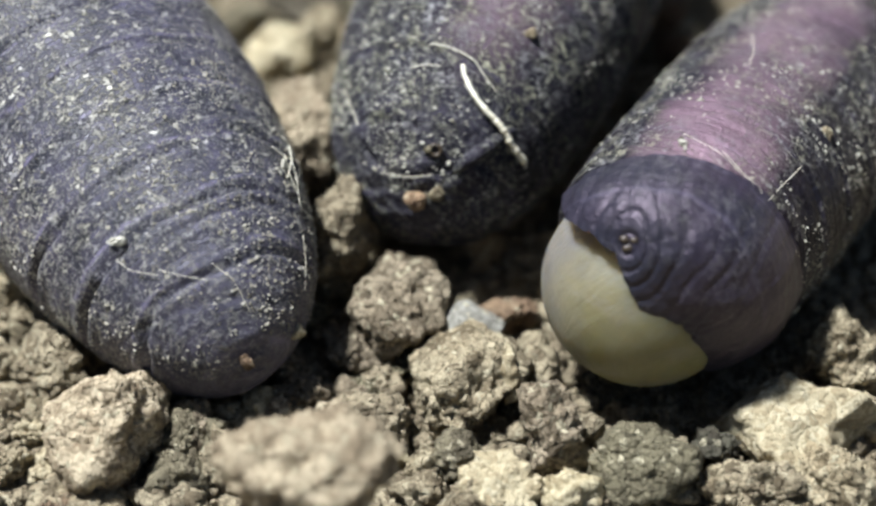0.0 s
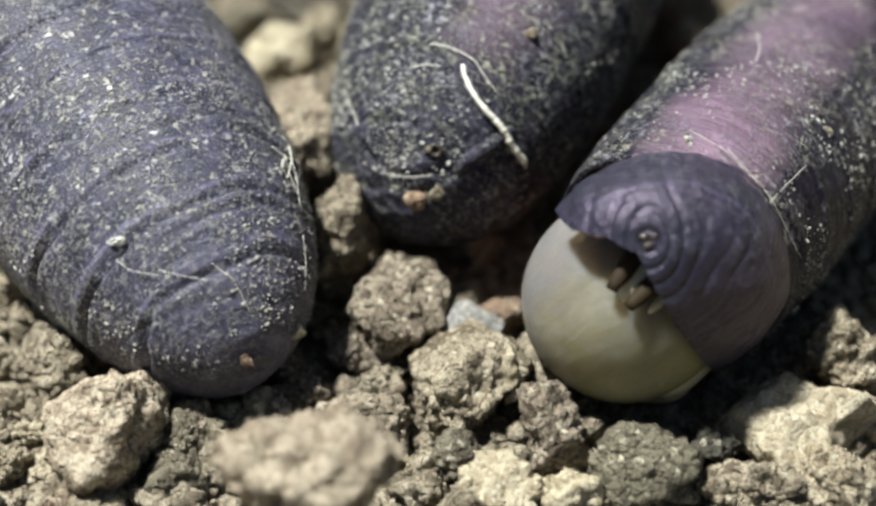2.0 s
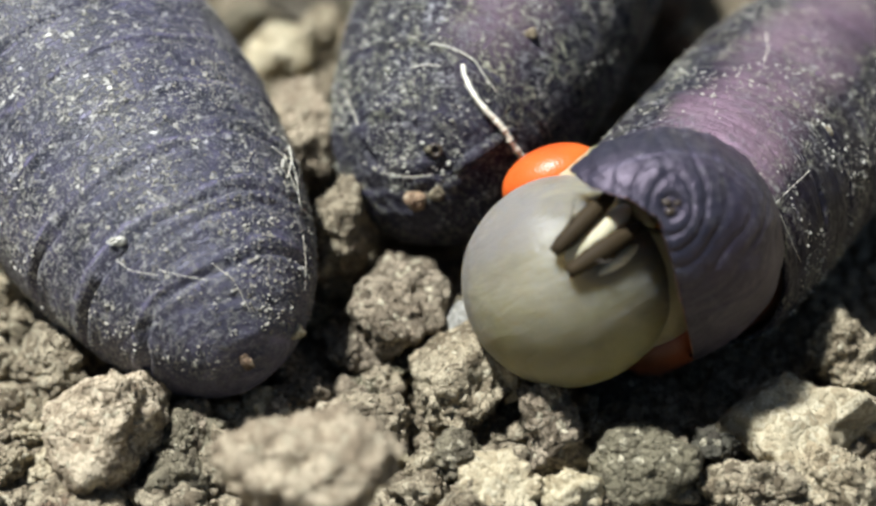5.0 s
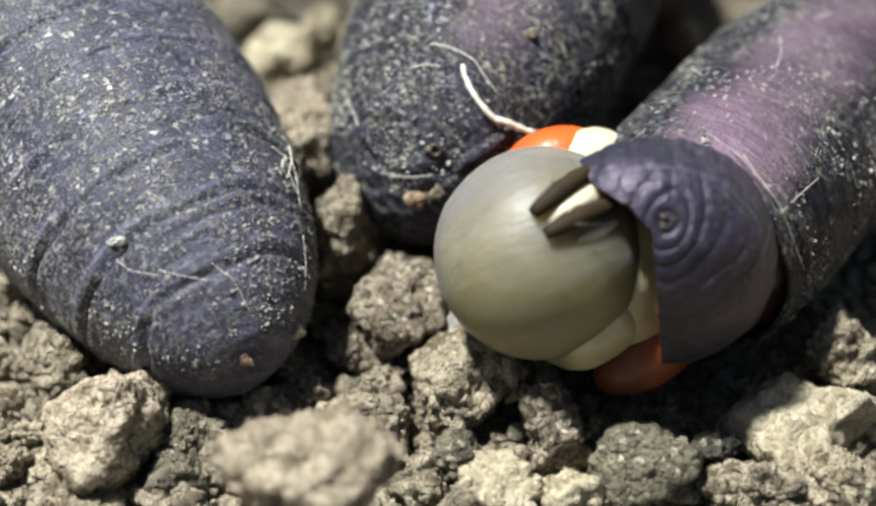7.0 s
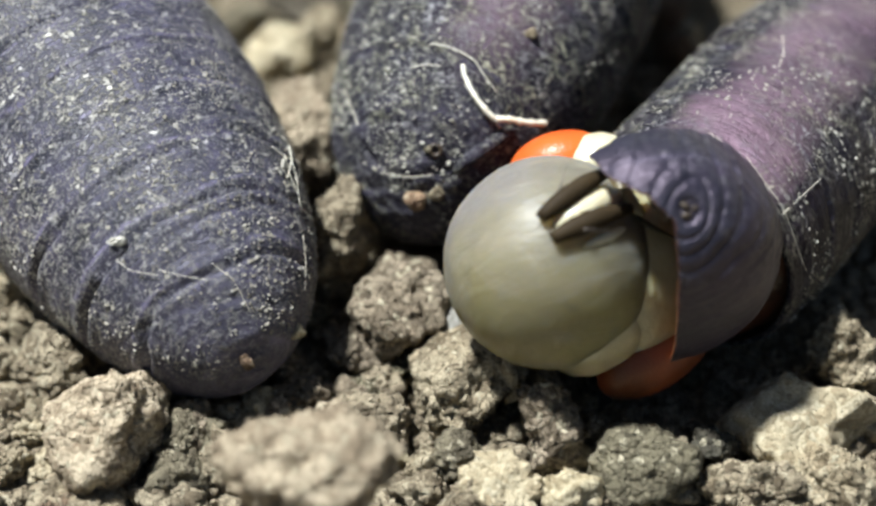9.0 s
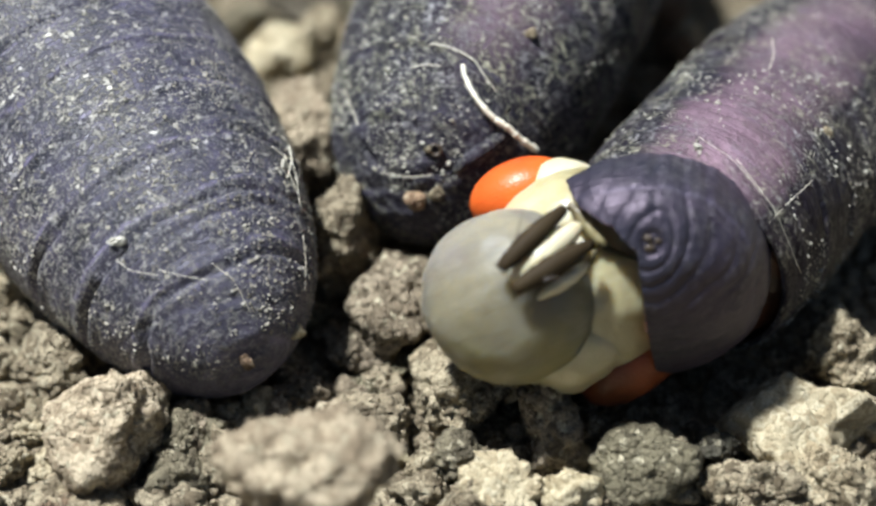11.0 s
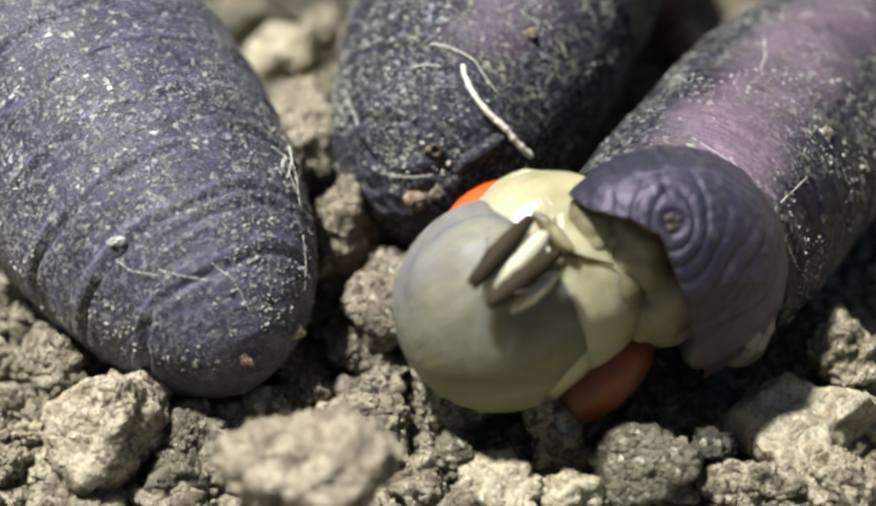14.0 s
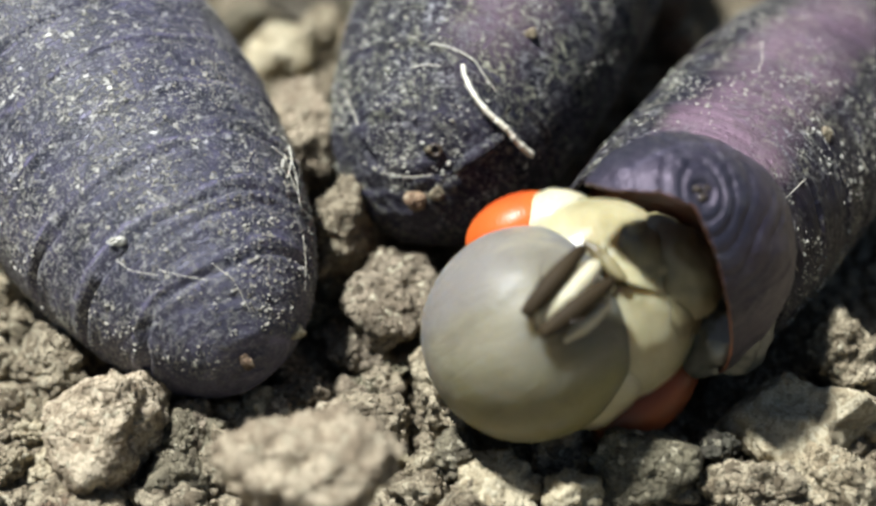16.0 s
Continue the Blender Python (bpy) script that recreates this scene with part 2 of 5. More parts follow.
def sphere(level):
    """Unit directions and triangles of an icosphere."""
    if level not in SPHERES:
        bm = bmesh.new()
        bmesh.ops.create_icosphere(bm, subdivisions=level, radius=1.0)
        SPHERES[level] = (np.array([v.co[:] for v in bm.verts]), [[v.index for v in f.verts] for f in bm.faces])
        bm.free()
    return SPHERES[level]


def ripple(pts, scale, seed, octaves=3):
    """Fractal noise at each point."""
    off = Vector((seed * 7.13, seed * 3.7, seed * 1.9))
    return np.array([noise.fractal(Vector(p) * scale + off, 0.9, 2.0, octaves) for p in pts])


def ellipsoid(name, rx, ry, rz, material, level=4, rough=0.0, scale=1.0, seed=1, shape=None):
    dirs, faces = sphere(level)
    pts = dirs * np.array((rx, ry, rz))
    if rough:
        pts = pts + dirs * (rough * ripple(pts, scale, seed))[:, None]
    if shape:
        pts = shape(pts)
    return mesh_of(name, pts, faces, material)


def grid_faces(rows, cols, wrap):
    faces = []
    for i in range(rows - 1):
        for j in range(cols if wrap else cols - 1):
            k = (j + 1) % cols
            faces.append((i * cols + j, i * cols + k, (i + 1) * cols + k, (i + 1) * cols + j))
    return faces


def tube(name, path, radii, material, sides=10, rough=0.0, seed=0):
    """A tapered tube along a list of points."""
    p = np.array(path, float)
    tang = np.gradient(p, axis=0)
    tang /= np.linalg.norm(tang, axis=1)[:, None]
    ref = np.array((0.31, 0.22, 0.92))
    verts = []
    for i, (c, t) in enumerate(zip(p, tang)):
        u = np.cross(t, ref)
        u /= np.linalg.norm(u)
        v = np.cross(t, u)
        for s in range(sides):
            a = 2 * math.pi * s / sides
            r = radii[i] * (1 + rough * noise.noise(Vector((i * 0.9, s * 1.3, seed))))
            verts.append(c + r * (u * math.cos(a) + v * math.sin(a)))
    faces = grid_faces(len(p), sides, True)
    faces += [tuple(range(sides))[::-1], tuple(range(len(verts) - sides, len(verts)))]
    return mesh_of(name, verts, faces, material)


def smooth_path(pts, n):
    """Points along a soft curve through a few places."""
    p = np.array(pts, float)
    t = np.linspace(0, len(p) - 1, len(p))
    u = np.linspace(0, len(p) - 1, n)
    q = np.stack([np.interp(u, t, p[:, i]) for i in range(3)], 1)
    for _ in range(3):
        q[1:-1] = (q[:-2] + 2 * q[1:-1] + q[2:]) / 4
    return q


# ---- ground ----
def ground_height(x, y):
    v = Vector((x * 0.45, y * 0.45, 3.0))
    return 0.16 * noise.noise(v) + 0.07 * noise.noise(v * 4.0) - 0.12


def build_ground():
    n = 181
    s = np.linspace(-1, 1, n)
    line = 13 * s + 900 * np.abs(s) ** 15 * np.sign(s)
    verts = [(x, y + 2, ground_height(x, y + 2)) for y in line for x in line]
    ob = new("ground", mesh_of("ground", verts, grid_faces(n, n, False), SOIL))
    tagged(ob, "bare crumbly tan soil under the pupae", "ground", kind="structure")


build_ground()


# ---- pupal cases ----
def profile(s, length, radius, blunt):
    """Radius along the case; s runs from 0 at the tail to length at the head."""
    u = 2 * s / length - 1
    e = 2.5 if u < 0 else blunt
    return radius * (1 - abs(u) ** e) ** 0.5 * (1 - 0.03 * u)


CREASES = {1: [(-0.545, 0.977, 7.920, -0.106, -0.015, 0.039), (-0.328, 0.424, 8.556, 0.021, 0.045, 0.033), (-0.599, 1.060, 6.577, 0.008, -0.027, 0.028), (-1.555, 0.974, 8.833, 0.237, -0.118, 0.022)], 2: [(-0.665, 0.471, 8.421, 0.041, 0.248, 0.15), (-0.778, 0.543, 8.970, -0.054, -0.682, 0.10), (-1.674, 1.015, 9.031, -0.062, -0.099, 0.08), (0.529, 0.838, -45.434, 163.921, -123.819, 0.08)], 3: [(-0.601, 1.047, 7.538, 0.348, -0.408, 0.05), (-0.518, 0.706, 7.098, 0.230, -0.314, 0.04), (-0.485, 0.687, 6.068, 0.202, -0.263, 0.04), (-0.515, 0.507, 4.545, 0.362, -0.170, 0.03)]}


def case_relief(s, a, length, seed):
    """Rings, wrinkles and dents of the case wall."""
    f = (length - s) / length * 11.5 + 0.24 * noise.noise(Vector((math.cos(a) * 1.5, math.sin(a) * 1.5, seed + s * 0.5)))
    k = abs(f - round(f))
    deep = 1.0 + 0.9 * noise.noise(Vector((s * 0.9, math.cos(a) * 1.6, math.sin(a) * 1.6 + seed)))
    deep *= {1: 1.0, 2: 0.8, 3: 0.35}[seed]
    groove = -0.075 * deep * math.exp(-(k / 0.055) ** 2) + 0.022 * min(deep, 1.0) * math.exp(-((k - 0.13) / 0.06) ** 2)
    ca, sa = math.cos(a), math.sin(a)
    wrinkle = 0.016 * noise.noise(Vector((s * 6.5, ca * 1.5 + seed, sa * 1.5))) + 0.010 * noise.noise(Vector((s * 15, ca * 2.5, sa * 2.5 + seed)))
    dent = 0.05 * noise.noise(Vector((s * 0.55, ca * 0.9, sa * 0.9 + seed * 3)))
    for a0, a1, c0, c1, c2, deep in CREASES.get(seed, ()):
        t = (math.atan2(math.sin(a), math.cos(a)) - a0) / (a1 - a0)
        if 0 < t < 1:
            at_a = a0 + t * (a1 - a0)
            off = s - (c0 + c1 * at_a + c2 * at_a * at_a)
            ends = min(1.0, 5 * min(t, 1 - t))
            groove += ends * (-deep * math.exp(-(off / 0.04) ** 2) + 0.4 * deep * math.exp(-((off + 0.10) / 0.07) ** 2))
    if seed == 2 and s > 0.90 * length:
        # puckered end
        wrinkle += 0.11 * min(1.0, (s / length - 0.90) / 0.03) * noise.noise(Vector((s * 3.0, ca * 3.2 + 1.0, sa * 3.2)))
    return groove + wrinkle + dent


def case_mesh(name, length, radius, blunt, seed, material, s0, s1, wall=0.0, rows=220, cols=200, slant=(0.0, 0.0)):
    """A stretch of the case, turned about the local x axis; the middle of the whole case is the origin.
    slant: how far the far rim leans forward for each unit across."""
    u = np.linspace(0, 1, rows)
    lo, hi = math.acos(1 - 2 * s0 / length), math.acos(1 - 2 * s1 / length)
    steps = [length * (1 - math.cos(lo + (hi - lo) * t)) / 2 for t in u]
    verts = []
    layers = ((0.0, steps), (wall, steps[::-1])) if wall else ((0.0, steps),)
    for depth, ss in layers:
        for s in ss:
            base = profile(s, length, radius, blunt)
            lean = min(1.0, max(0.0, (s - 0.6 * length) / (0.26 * length))) ** 2
            for j in range(cols):
                a = 2 * math.pi * j / cols
                fade = min(1.0, base / (0.3 * radius))
                r = max(0.002, base + case_relief(s, a, length, seed) * fade - depth)
                # small rings round the middle of the head
                far = base + 0.12 * math.cos(a)
                lift = 0.015 * math.sin(far * 21 + 2.5 * noise.noise(Vector((math.cos(a) * 2, math.sin(a) * 2, s * 2)))) * max(0.0, 1 - far / 1.15) if s > length * 0.8 else 0.0
                y, z = r * math.sin(a), r * math.cos(a)
                verts.append((s - length / 2 + lift + lean * (slant[0] * y + slant[1] * z), y, z))
    total = len(verts) // cols
    return mesh_of(name, verts, grid_faces(total, cols, True), material)


def dust_mesh(name, length, radius, blunt, seed, count, a_mid, a_half, s0, s1, material):
    """Loose grains lying on the case wall."""
    rng = random.Random(seed)
    dirs, tris = sphere(1)
    verts, faces = [], []
    while count:
        s, a = rng.uniform(s0, s1) * length, radians(a_mid + rng.uniform(-a_half, a_half))
        if noise.noise(Vector((s * 1.1, math.cos(a) * 2.0, math.sin(a) * 2.0 + seed))) < rng.uniform(-0.15, 0.4):
            continue
        count -= 1
        r = profile(s, length, radius, blunt) + case_relief(s, a, length, seed)
        g = rng.choice((0.006, 0.008, 0.010, 0.014, 0.014, 0.022)) * rng.uniform(0.7, 1.25)
        c = np.array((s - length / 2, r * math.sin(a), r * math.cos(a)))
        jag = np.array([rng.uniform(0.6, 1.3) for _ in dirs])[:, None]
        o = len(verts)
        verts.extend(c + dirs * jag * g * np.array((rng.uniform(0.5, 1.6), rng.uniform(0.6, 1.8), rng.uniform(0.5, 1.0))))
        faces.extend([[o + i for i in t] for t in tris])
    return mesh_of(name, verts, faces, material, smooth=False)


def whole_pupa(length, radius, blunt, seed, m, material, label, dust, crown):
    pupa = new("pupa")
    pupa.matrix_basis = m
    tagged(pupa, label, "fly pupa", "pupae on the soil")
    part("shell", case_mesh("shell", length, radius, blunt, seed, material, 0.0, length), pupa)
    part("dust", dust_mesh("dust", length, radius, blunt, seed, dust, crown, 105, 0.3, 0.985, DUST), pupa,
         label="pale soil dust grains")["kind"] = "stuff"
    return pupa


def pupae():
    one = whole_pupa(9.3, 2.2, 2.2, 1, at(-4.66, 1.524, 1.949, 0.00, 10.00, -59.04), SHELL_DUSTY,
               "dark grey ringed fly pupa dusted with pale soil", 4600, 0)
    two = whole_pupa(9.2, 2.06, 2.8, 2, at(1.13, 4.433, 2.256, 0.00, 12.00, -111.39), SHELL_DARK,
               "blackish ringed fly pupa with a white fibre on it", 4200, 0)
    return one, two


pupa_one, pupa_two = pupae()


LENGTH, RAD, BLUNT = 9.2, 1.75, 6.3
RIM = 3.315                      # the torn rim, along the case from its middle
SLANT = (-0.147, 0.176)
CAP_R, CAP_H, CAP_MID = 1.684, 1.32, radians(19.69)
HINGE = (RIM + CAP_R * (SLANT[0] * math.sin(CAP_MID) + SLANT[1] * math.cos(CAP_MID)), CAP_R * math.sin(CAP_MID), CAP_R * math.cos(CAP_MID))
NAVEL = (-0.985, 0.636)          # on the cap: along the tear, and away from it
TEAR = ((-1.665, -0.255), (-1.30, 0.22), (-0.95, 0.43), (-0.45, 0.31), (0.0, 0.19), (1.0, -0.07), (1.665, -0.255))


def tear_radius(a):
    """How far from the middle of the cap the tear runs, in the direction a."""
    dx, dy = math.sin(a), math.cos(a)
    best = CAP_R
    for (x0, y0), (x1, y1) in zip(TEAR, TEAR[1:]):
        ex, ey = x1 - x0, y1 - y0
        det = ex * dy - ey * dx
        if abs(det) < 1e-9:
            continue
        u = (dx * y0 - dy * x0) / det
        k = (ex * y0 - ey * x0) / det
        if -0.001 <= u <= 1.001 and k > 0:
            best = min(best, k)
    return best


def cap_mesh():
    """The torn end cap: rather more than half of a dome, rings round its navel, a short skirt over the rim."""
    rows, cols = 100, 240
    w = math.acos(-0.255 / CAP_R) + 0.012
    verts = []
    for depth in (0.0, 0.045):
        line = range(rows) if not depth else range(rows - 1, -1, -1)
        for i in line:
            for j in range(cols):
                b = -w + 2 * w * j / (cols - 1)
                rag = 0.035 * noise.noise(Vector((b * 7.0, 3.0, 0.0))) + 0.02 * noise.noise(Vector((b * 21.0, 9.0, 0.0)))
                inner = min(CAP_R, max(0.05, tear_radius(b) + rag))
                t = (i - 18) / (rows - 19)
                rho = CAP_R + (inner - CAP_R) * max(0.0, t) ** 0.9
                p, q = rho * math.sin(b), rho * math.cos(b)
                a = b + CAP_MID
                far = math.hypot(p - NAVEL[0], q - NAVEL[1])
                wob = noise.noise(Vector((p * 1.5, q * 1.5, 2.0)))
                fold = 1.6 * far ** 0.75 + 0.22 * wob
                ring = -(0.030 * math.exp(-far / 0.8) + 0.004) * math.exp(-((fold * 3.2 - round(fold * 3.2)) / 0.16) ** 2)
                pit = -0.05 * math.exp(-(far / 0.16) ** 2)
                fan = 0.006 * math.sin(9.0 * math.atan2(q - NAVEL[1], p - NAVEL[0]) + 4.0 * wob) * min(1.0, far / 0.8)
                rough = ring + pit + fan + 0.02 * noise.noise(Vector((p * 2.3, q * 2.3, 7.0))) + 0.006 * noise.noise(Vector((p * 11, q * 11, 5.0)))
                k = max(0.0, 1 - (rho / CAP_R) ** 2) ** 0.5
                r = rho + (0.025 + rough - depth) * rho / CAP_R
                x = CAP_H * k + (rough - depth) * k + (min(0.0, t) * 2.4 * max(0.0, 1 - abs(b / w) ** 3) + 0.03)
                y, z = r * math.sin(a), r * math.cos(a)
                verts.append((RIM + x + SLANT[0] * y + SLANT[1] * z - HINGE[0], y - HINGE[1], z - HINGE[2]))
    n = 2 * rows
    faces = grid_faces(n, cols, False)
    for i in range(rows - 1):
        o, q = i, n - 1 - i
        for c in (0, cols - 1):
            faces.append((o * cols + c, (o + 1) * cols + c, (q - 1) * cols + c, q * cols + c))
    me = mesh_of("operculum", verts, faces, SHELL_CAP)
    me.materials.append(LINING)
    for p in me.polygons[(rows - 1) * (cols - 1):]:
        p.material_index = 1
    return me


def open_pupa():
    """The case from which the fly comes: an open tube, and its torn end cap on a hinge."""
    pupa = new("pupa")
    pupa.matrix_basis = at(4.664, 1.863, 1.341, -24.64, -8.00, -119.11)
    tagged(pupa, "purple-black fly pupa split open at its end", "fly pupa", "pupae on the soil")
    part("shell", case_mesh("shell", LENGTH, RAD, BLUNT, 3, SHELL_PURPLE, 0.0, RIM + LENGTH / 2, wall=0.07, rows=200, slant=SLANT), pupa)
    part("dust", dust_mesh("dust", LENGTH, RAD, BLUNT, 3, 2600, 0, 130, 0.3, 0.82, DUST), pupa, label="pale soil dust grains")["kind"] = "stuff"
    skin = part("wet_membrane", ellipsoid("wet_membrane", 0.66, 0.70, 0.76, GREY_SKIN, 5, 0.13, 1.9, 27), pupa, at(2.6, 0.5, -0.2), "crumpled wet grey membrane in the open case")
    part("inner_skin", ellipsoid("inner_skin", 0.62, 1.55, 1.55, LINING, 5, 0.07, 1.5, 31), pupa, at(RIM - 0.62, 0, 0), "dark red-brown skin lining the open case")
    neck = part("neck_membrane", ellipsoid("neck_membrane", 1.0, 0.95, 0.95, OLIVE, 5, 0.09, 2.2, 61), pupa, at(2.2, -0.1, 0.1), "crumpled olive membrane stretching out of the case")
    cap = part("operculum", cap_mesh(), pupa, at(*HINGE), "torn dark end cap of the case, pushed up")
    for i, (dp, dq, g) in enumerate(((-0.06, -0.03, 0.062), (0.06, -0.05, 0.055), (0.02, 0.07, 0.045))):
        p, q = NAVEL[0] + dp, NAVEL[1] + dq
        rho, a = math.hypot(p, q), math.atan2(p, q) + CAP_MID
        y, z = rho * math.sin(a), rho * math.cos(a)
        x = RIM + CAP_H * (1 - (rho / CAP_R) ** 2) ** 0.5 + SLANT[0] * y + SLANT[1] * z
        part("knob", ellipsoid("knob", g * 0.6, g, g * 0.8, BRISTLE, 3, 0.03, 9.0, i), cap,
             at(x - HINGE[0] - 0.02, y - HINGE[1], z - HINGE[2]), "small dark breathing knob")
    return pupa, cap, skin, neck


case, cap, skin, neck = open_pupa()


# ---- fibres and crumbs on the cases ----
def hair(pupa, radius, pts):
    q = smooth_path(pts, 6 * len(pts))
    part("fibre", tube("fibre", q, [radius] * len(q), FIBRE, 6, 0.3), pupa, None, "fine pale fibre stuck to the case")


def root_fibre():
    root = new("root_fibre")
    tagged(root, "thin white root fibre lying on a dark pupa", "root fibre")
    q = smooth_path([(0.329, 1.215, 3.291), (0.358, 1.090, 3.208), (0.418, 0.968, 3.114), (0.492, 0.874, 3.027), (0.604, 0.781, 2.911), (0.754, 0.705, 2.771)], 30)
    part("upper_length", tube("upper_length", q, [0.030 + 0.012 * (i % 7 == 3) + 0.0004 * i for i in range(30)], FIBRE, 8, 0.5, 3), root)
    q = smooth_path([(0.000, 0.000, 0.000), (0.090, -0.054, -0.081), (0.174, -0.097, -0.209), (0.251, -0.141, -0.356), (0.345, -0.150, -0.504), (0.424, -0.140, -0.629)], 30)
    return part("lower_length", tube("lower_length", q, [0.040 + 0.014 * (i % 6 == 2) for i in range(30)], FIBRE, 8, 0.6, 8), root, at(0.754, 0.705, 2.771))


def on_cases(p1, p2, p3):
    hair(p2, 0.010, [(2.829, -0.099, 1.766), (2.807, 0.135, 1.773), (2.828, 0.380, 1.730), (2.868, 0.568, 1.666)])
    hair(p2, 0.007, [(2.868, 0.568, 1.666), (3.006, 0.754, 1.539), (3.083, 0.934, 1.401)])
    hair(p2, 0.007, [(3.189, -0.255, 1.628), (3.112, -0.039, 1.672), (3.091, 0.155, 1.680)])
    hair(p2, 0.006, [(3.293, -1.275, 0.942), (3.634, -1.002, 1.001), (3.932, -0.762, 0.951), (4.102, -0.628, 0.874)])
    hair(p2, 0.007, [(3.354, 0.792, 1.366), (3.396, 0.996, 1.197), (3.428, 1.082, 1.090)])
    hair(p2, 0.006, [(4.236, -0.626, 0.697), (4.364, -0.241, 0.750), (4.365, 0.087, 0.778), (4.256, 0.412, 0.841)])
    hair(p1, 0.004, [(2.474, 1.609, 1.067), (2.868, 1.485, 1.031), (3.196, 1.353, 0.993), (3.151, 1.604, 0.530)])
    hair(p1, 0.005, [(2.462, 1.502, 1.218), (2.770, 1.407, 1.191), (3.010, 1.409, 1.049)])
    hair(p1, 0.005, [(3.125, -1.216, 1.226), (3.329, -1.123, 1.180), (3.579, -0.859, 1.235)])
    hair(p1, 0.004, [(3.530, -0.835, 1.278), (3.706, -0.653, 1.262), (3.902, -0.366, 1.233)])
    hair(p3, 0.005, [(2.306, 0.692, 1.515), (2.694, 0.832, 1.367), (3.019, 0.973, 1.178)])
    hair(p3, 0.006, [(-0.589, -1.109, 1.372), (-0.998, -0.890, 1.512), (-1.592, -0.527, 1.635)])
    hair(p3, 0.006, [(2.019, -0.950, 1.402), (1.981, -0.620, 1.583), (2.036, -0.279, 1.670)])
    hair(p3, 0.006, [(0.004, -1.153, 1.331), (0.511, -0.959, 1.471), (0.919, -0.873, 1.516)])
    hair(p3, 0.006, [(-1.745, -0.314, 1.674), (-1.327, -0.196, 1.728)])
    hair(p1, 0.009, [(2.442, 1.326, 1.425), (2.515, 1.474, 1.230), (2.233, 1.879, 0.637)])
    hair(p1, 0.007, [(2.758, 1.244, 1.369), (2.597, 1.542, 1.103)])
    hair(p1, 0.009, [(2.233, 1.695, 1.039), (2.519, 1.593, 1.065), (2.865, 1.323, 1.242)])
    hair(p1, 0.004, [(3.551, 1.210, 0.883), (3.850, 1.098, 0.701), (4.112, 0.951, 0.499)])
    hair(p1, 0.004, [(3.782, -0.229, 1.356), (4.018, -0.037, 1.179), (4.344, 0.037, 0.829)])
    hair(p3, 0.004, [(3.47, 0.455, 1.519), (2.944, 0.466, 1.64), (2.257, 0.512, 1.69)])
    hair(p3, 0.003, [(3.05, -0.388, 1.64), (3.18, 0.396, 1.62), (3.10, 1.227, 1.14)])
    hair(p3, 0.003, [(2.98, -0.918, 1.42), (3.10, -0.393, 1.64), (3.20, 0.191, 1.64)])
    part("flake", clod_mesh("flake", 0.20, 0.09, 0.035, 320, DUST, 4, 0.5, 7), p3, at(3.22, -0.83, 1.44, 30, 0, 60), "white flake of dried skin near the torn rim")
    part("flake", clod_mesh("flake", 0.12, 0.07, 0.03, 321, DUST, 4, 0.5, 7), p3, at(3.08, -0.90, 1.42, 30, 0, 110), "white flake of dried skin near the torn rim")
    # the breathing pore and a smooth fold at the head of the blackish pupa
    n = Vector((0.75, 0.25, 0.62)).normalized()
    u = n.cross(Vector((0, 1, 0))).normalized()
    v = n.cross(u)
    loop = [Vector((4.03, 0.384, 1.085)) + 0.075 * (math.cos(q) * u + math.sin(q) * v) for q in np.linspace(0, 6.1, 18)]
    part("breathing_pore", tube("breathing_pore", [tuple(q) for q in loop], [0.028] * 18, BRISTLE, 8, 0.3, 4), p2, None, "small dark ring-shaped breathing pore")
    q = smooth_path([(4.10, 0.66, 0.78), (4.01, 0.72, 0.86), (3.72, 0.94, 0.95), (3.41, 1.15, 0.98), (3.25, 1.25, 0.95)], 24)
    part("wall_fold", tube("wall_fold", q, [0.11 * math.sin(math.pi * (0.06 + 0.88 * i / 23)) for i in range(24)], SHELL_DARK, 14, 0.3, 6), p2, None, "smooth dark fold of the case wall")
    clod(-1.80, -1.90, 1.32, 0.274, 0.173, 0.173, 20, 30, 300, SOIL_PALE, "small tan husk stuck to a pupa", 0.25, 3)
    clod(-2.45, -2.50, 1.40, 0.071, 0.254, 0.254, 60, 30, 301, SOIL_RED, "small brown husk stuck to a pupa", 0.25, 3)
    clod(-2.01, -0.15, 2.66, 0.117, 0.292, 0.292, 10, 30, 302, DUST, "white smear on a pupa", 0.25, 3)
    clod(-4.00, -1.75, 2.78, 0.237, 0.112, 0.112, 0, 30, 303, DUST, "grey dust clump stuck to a pupa", 0.25, 3)
    clod(-0.28, 0.16, 1.84, 0.316, 0.256, 0.256, 10, 30, 304, SOIL_RED, "small reddish crumb stuck to a pupa", 0.25, 3)
    clod(-0.03, 0.15, 1.90, 0.225, 0.255, 0.255, 40, 30, 305, SOIL, "small tan crumb stuck to a pupa", 0.25, 3)
    clod(-0.15, 0.42, 2.48, 0.119, 0.104, 0.104, 40, 30, 306, SOIL_GREY, "small grey crumb stuck to a pupa", 0.25, 3)
    clod(1.25, 1.79, 3.39, 0.167, 0.167, 0.167, 40, 30, 307, SOIL, "small tan crumb stuck to a pupa", 0.25, 3)
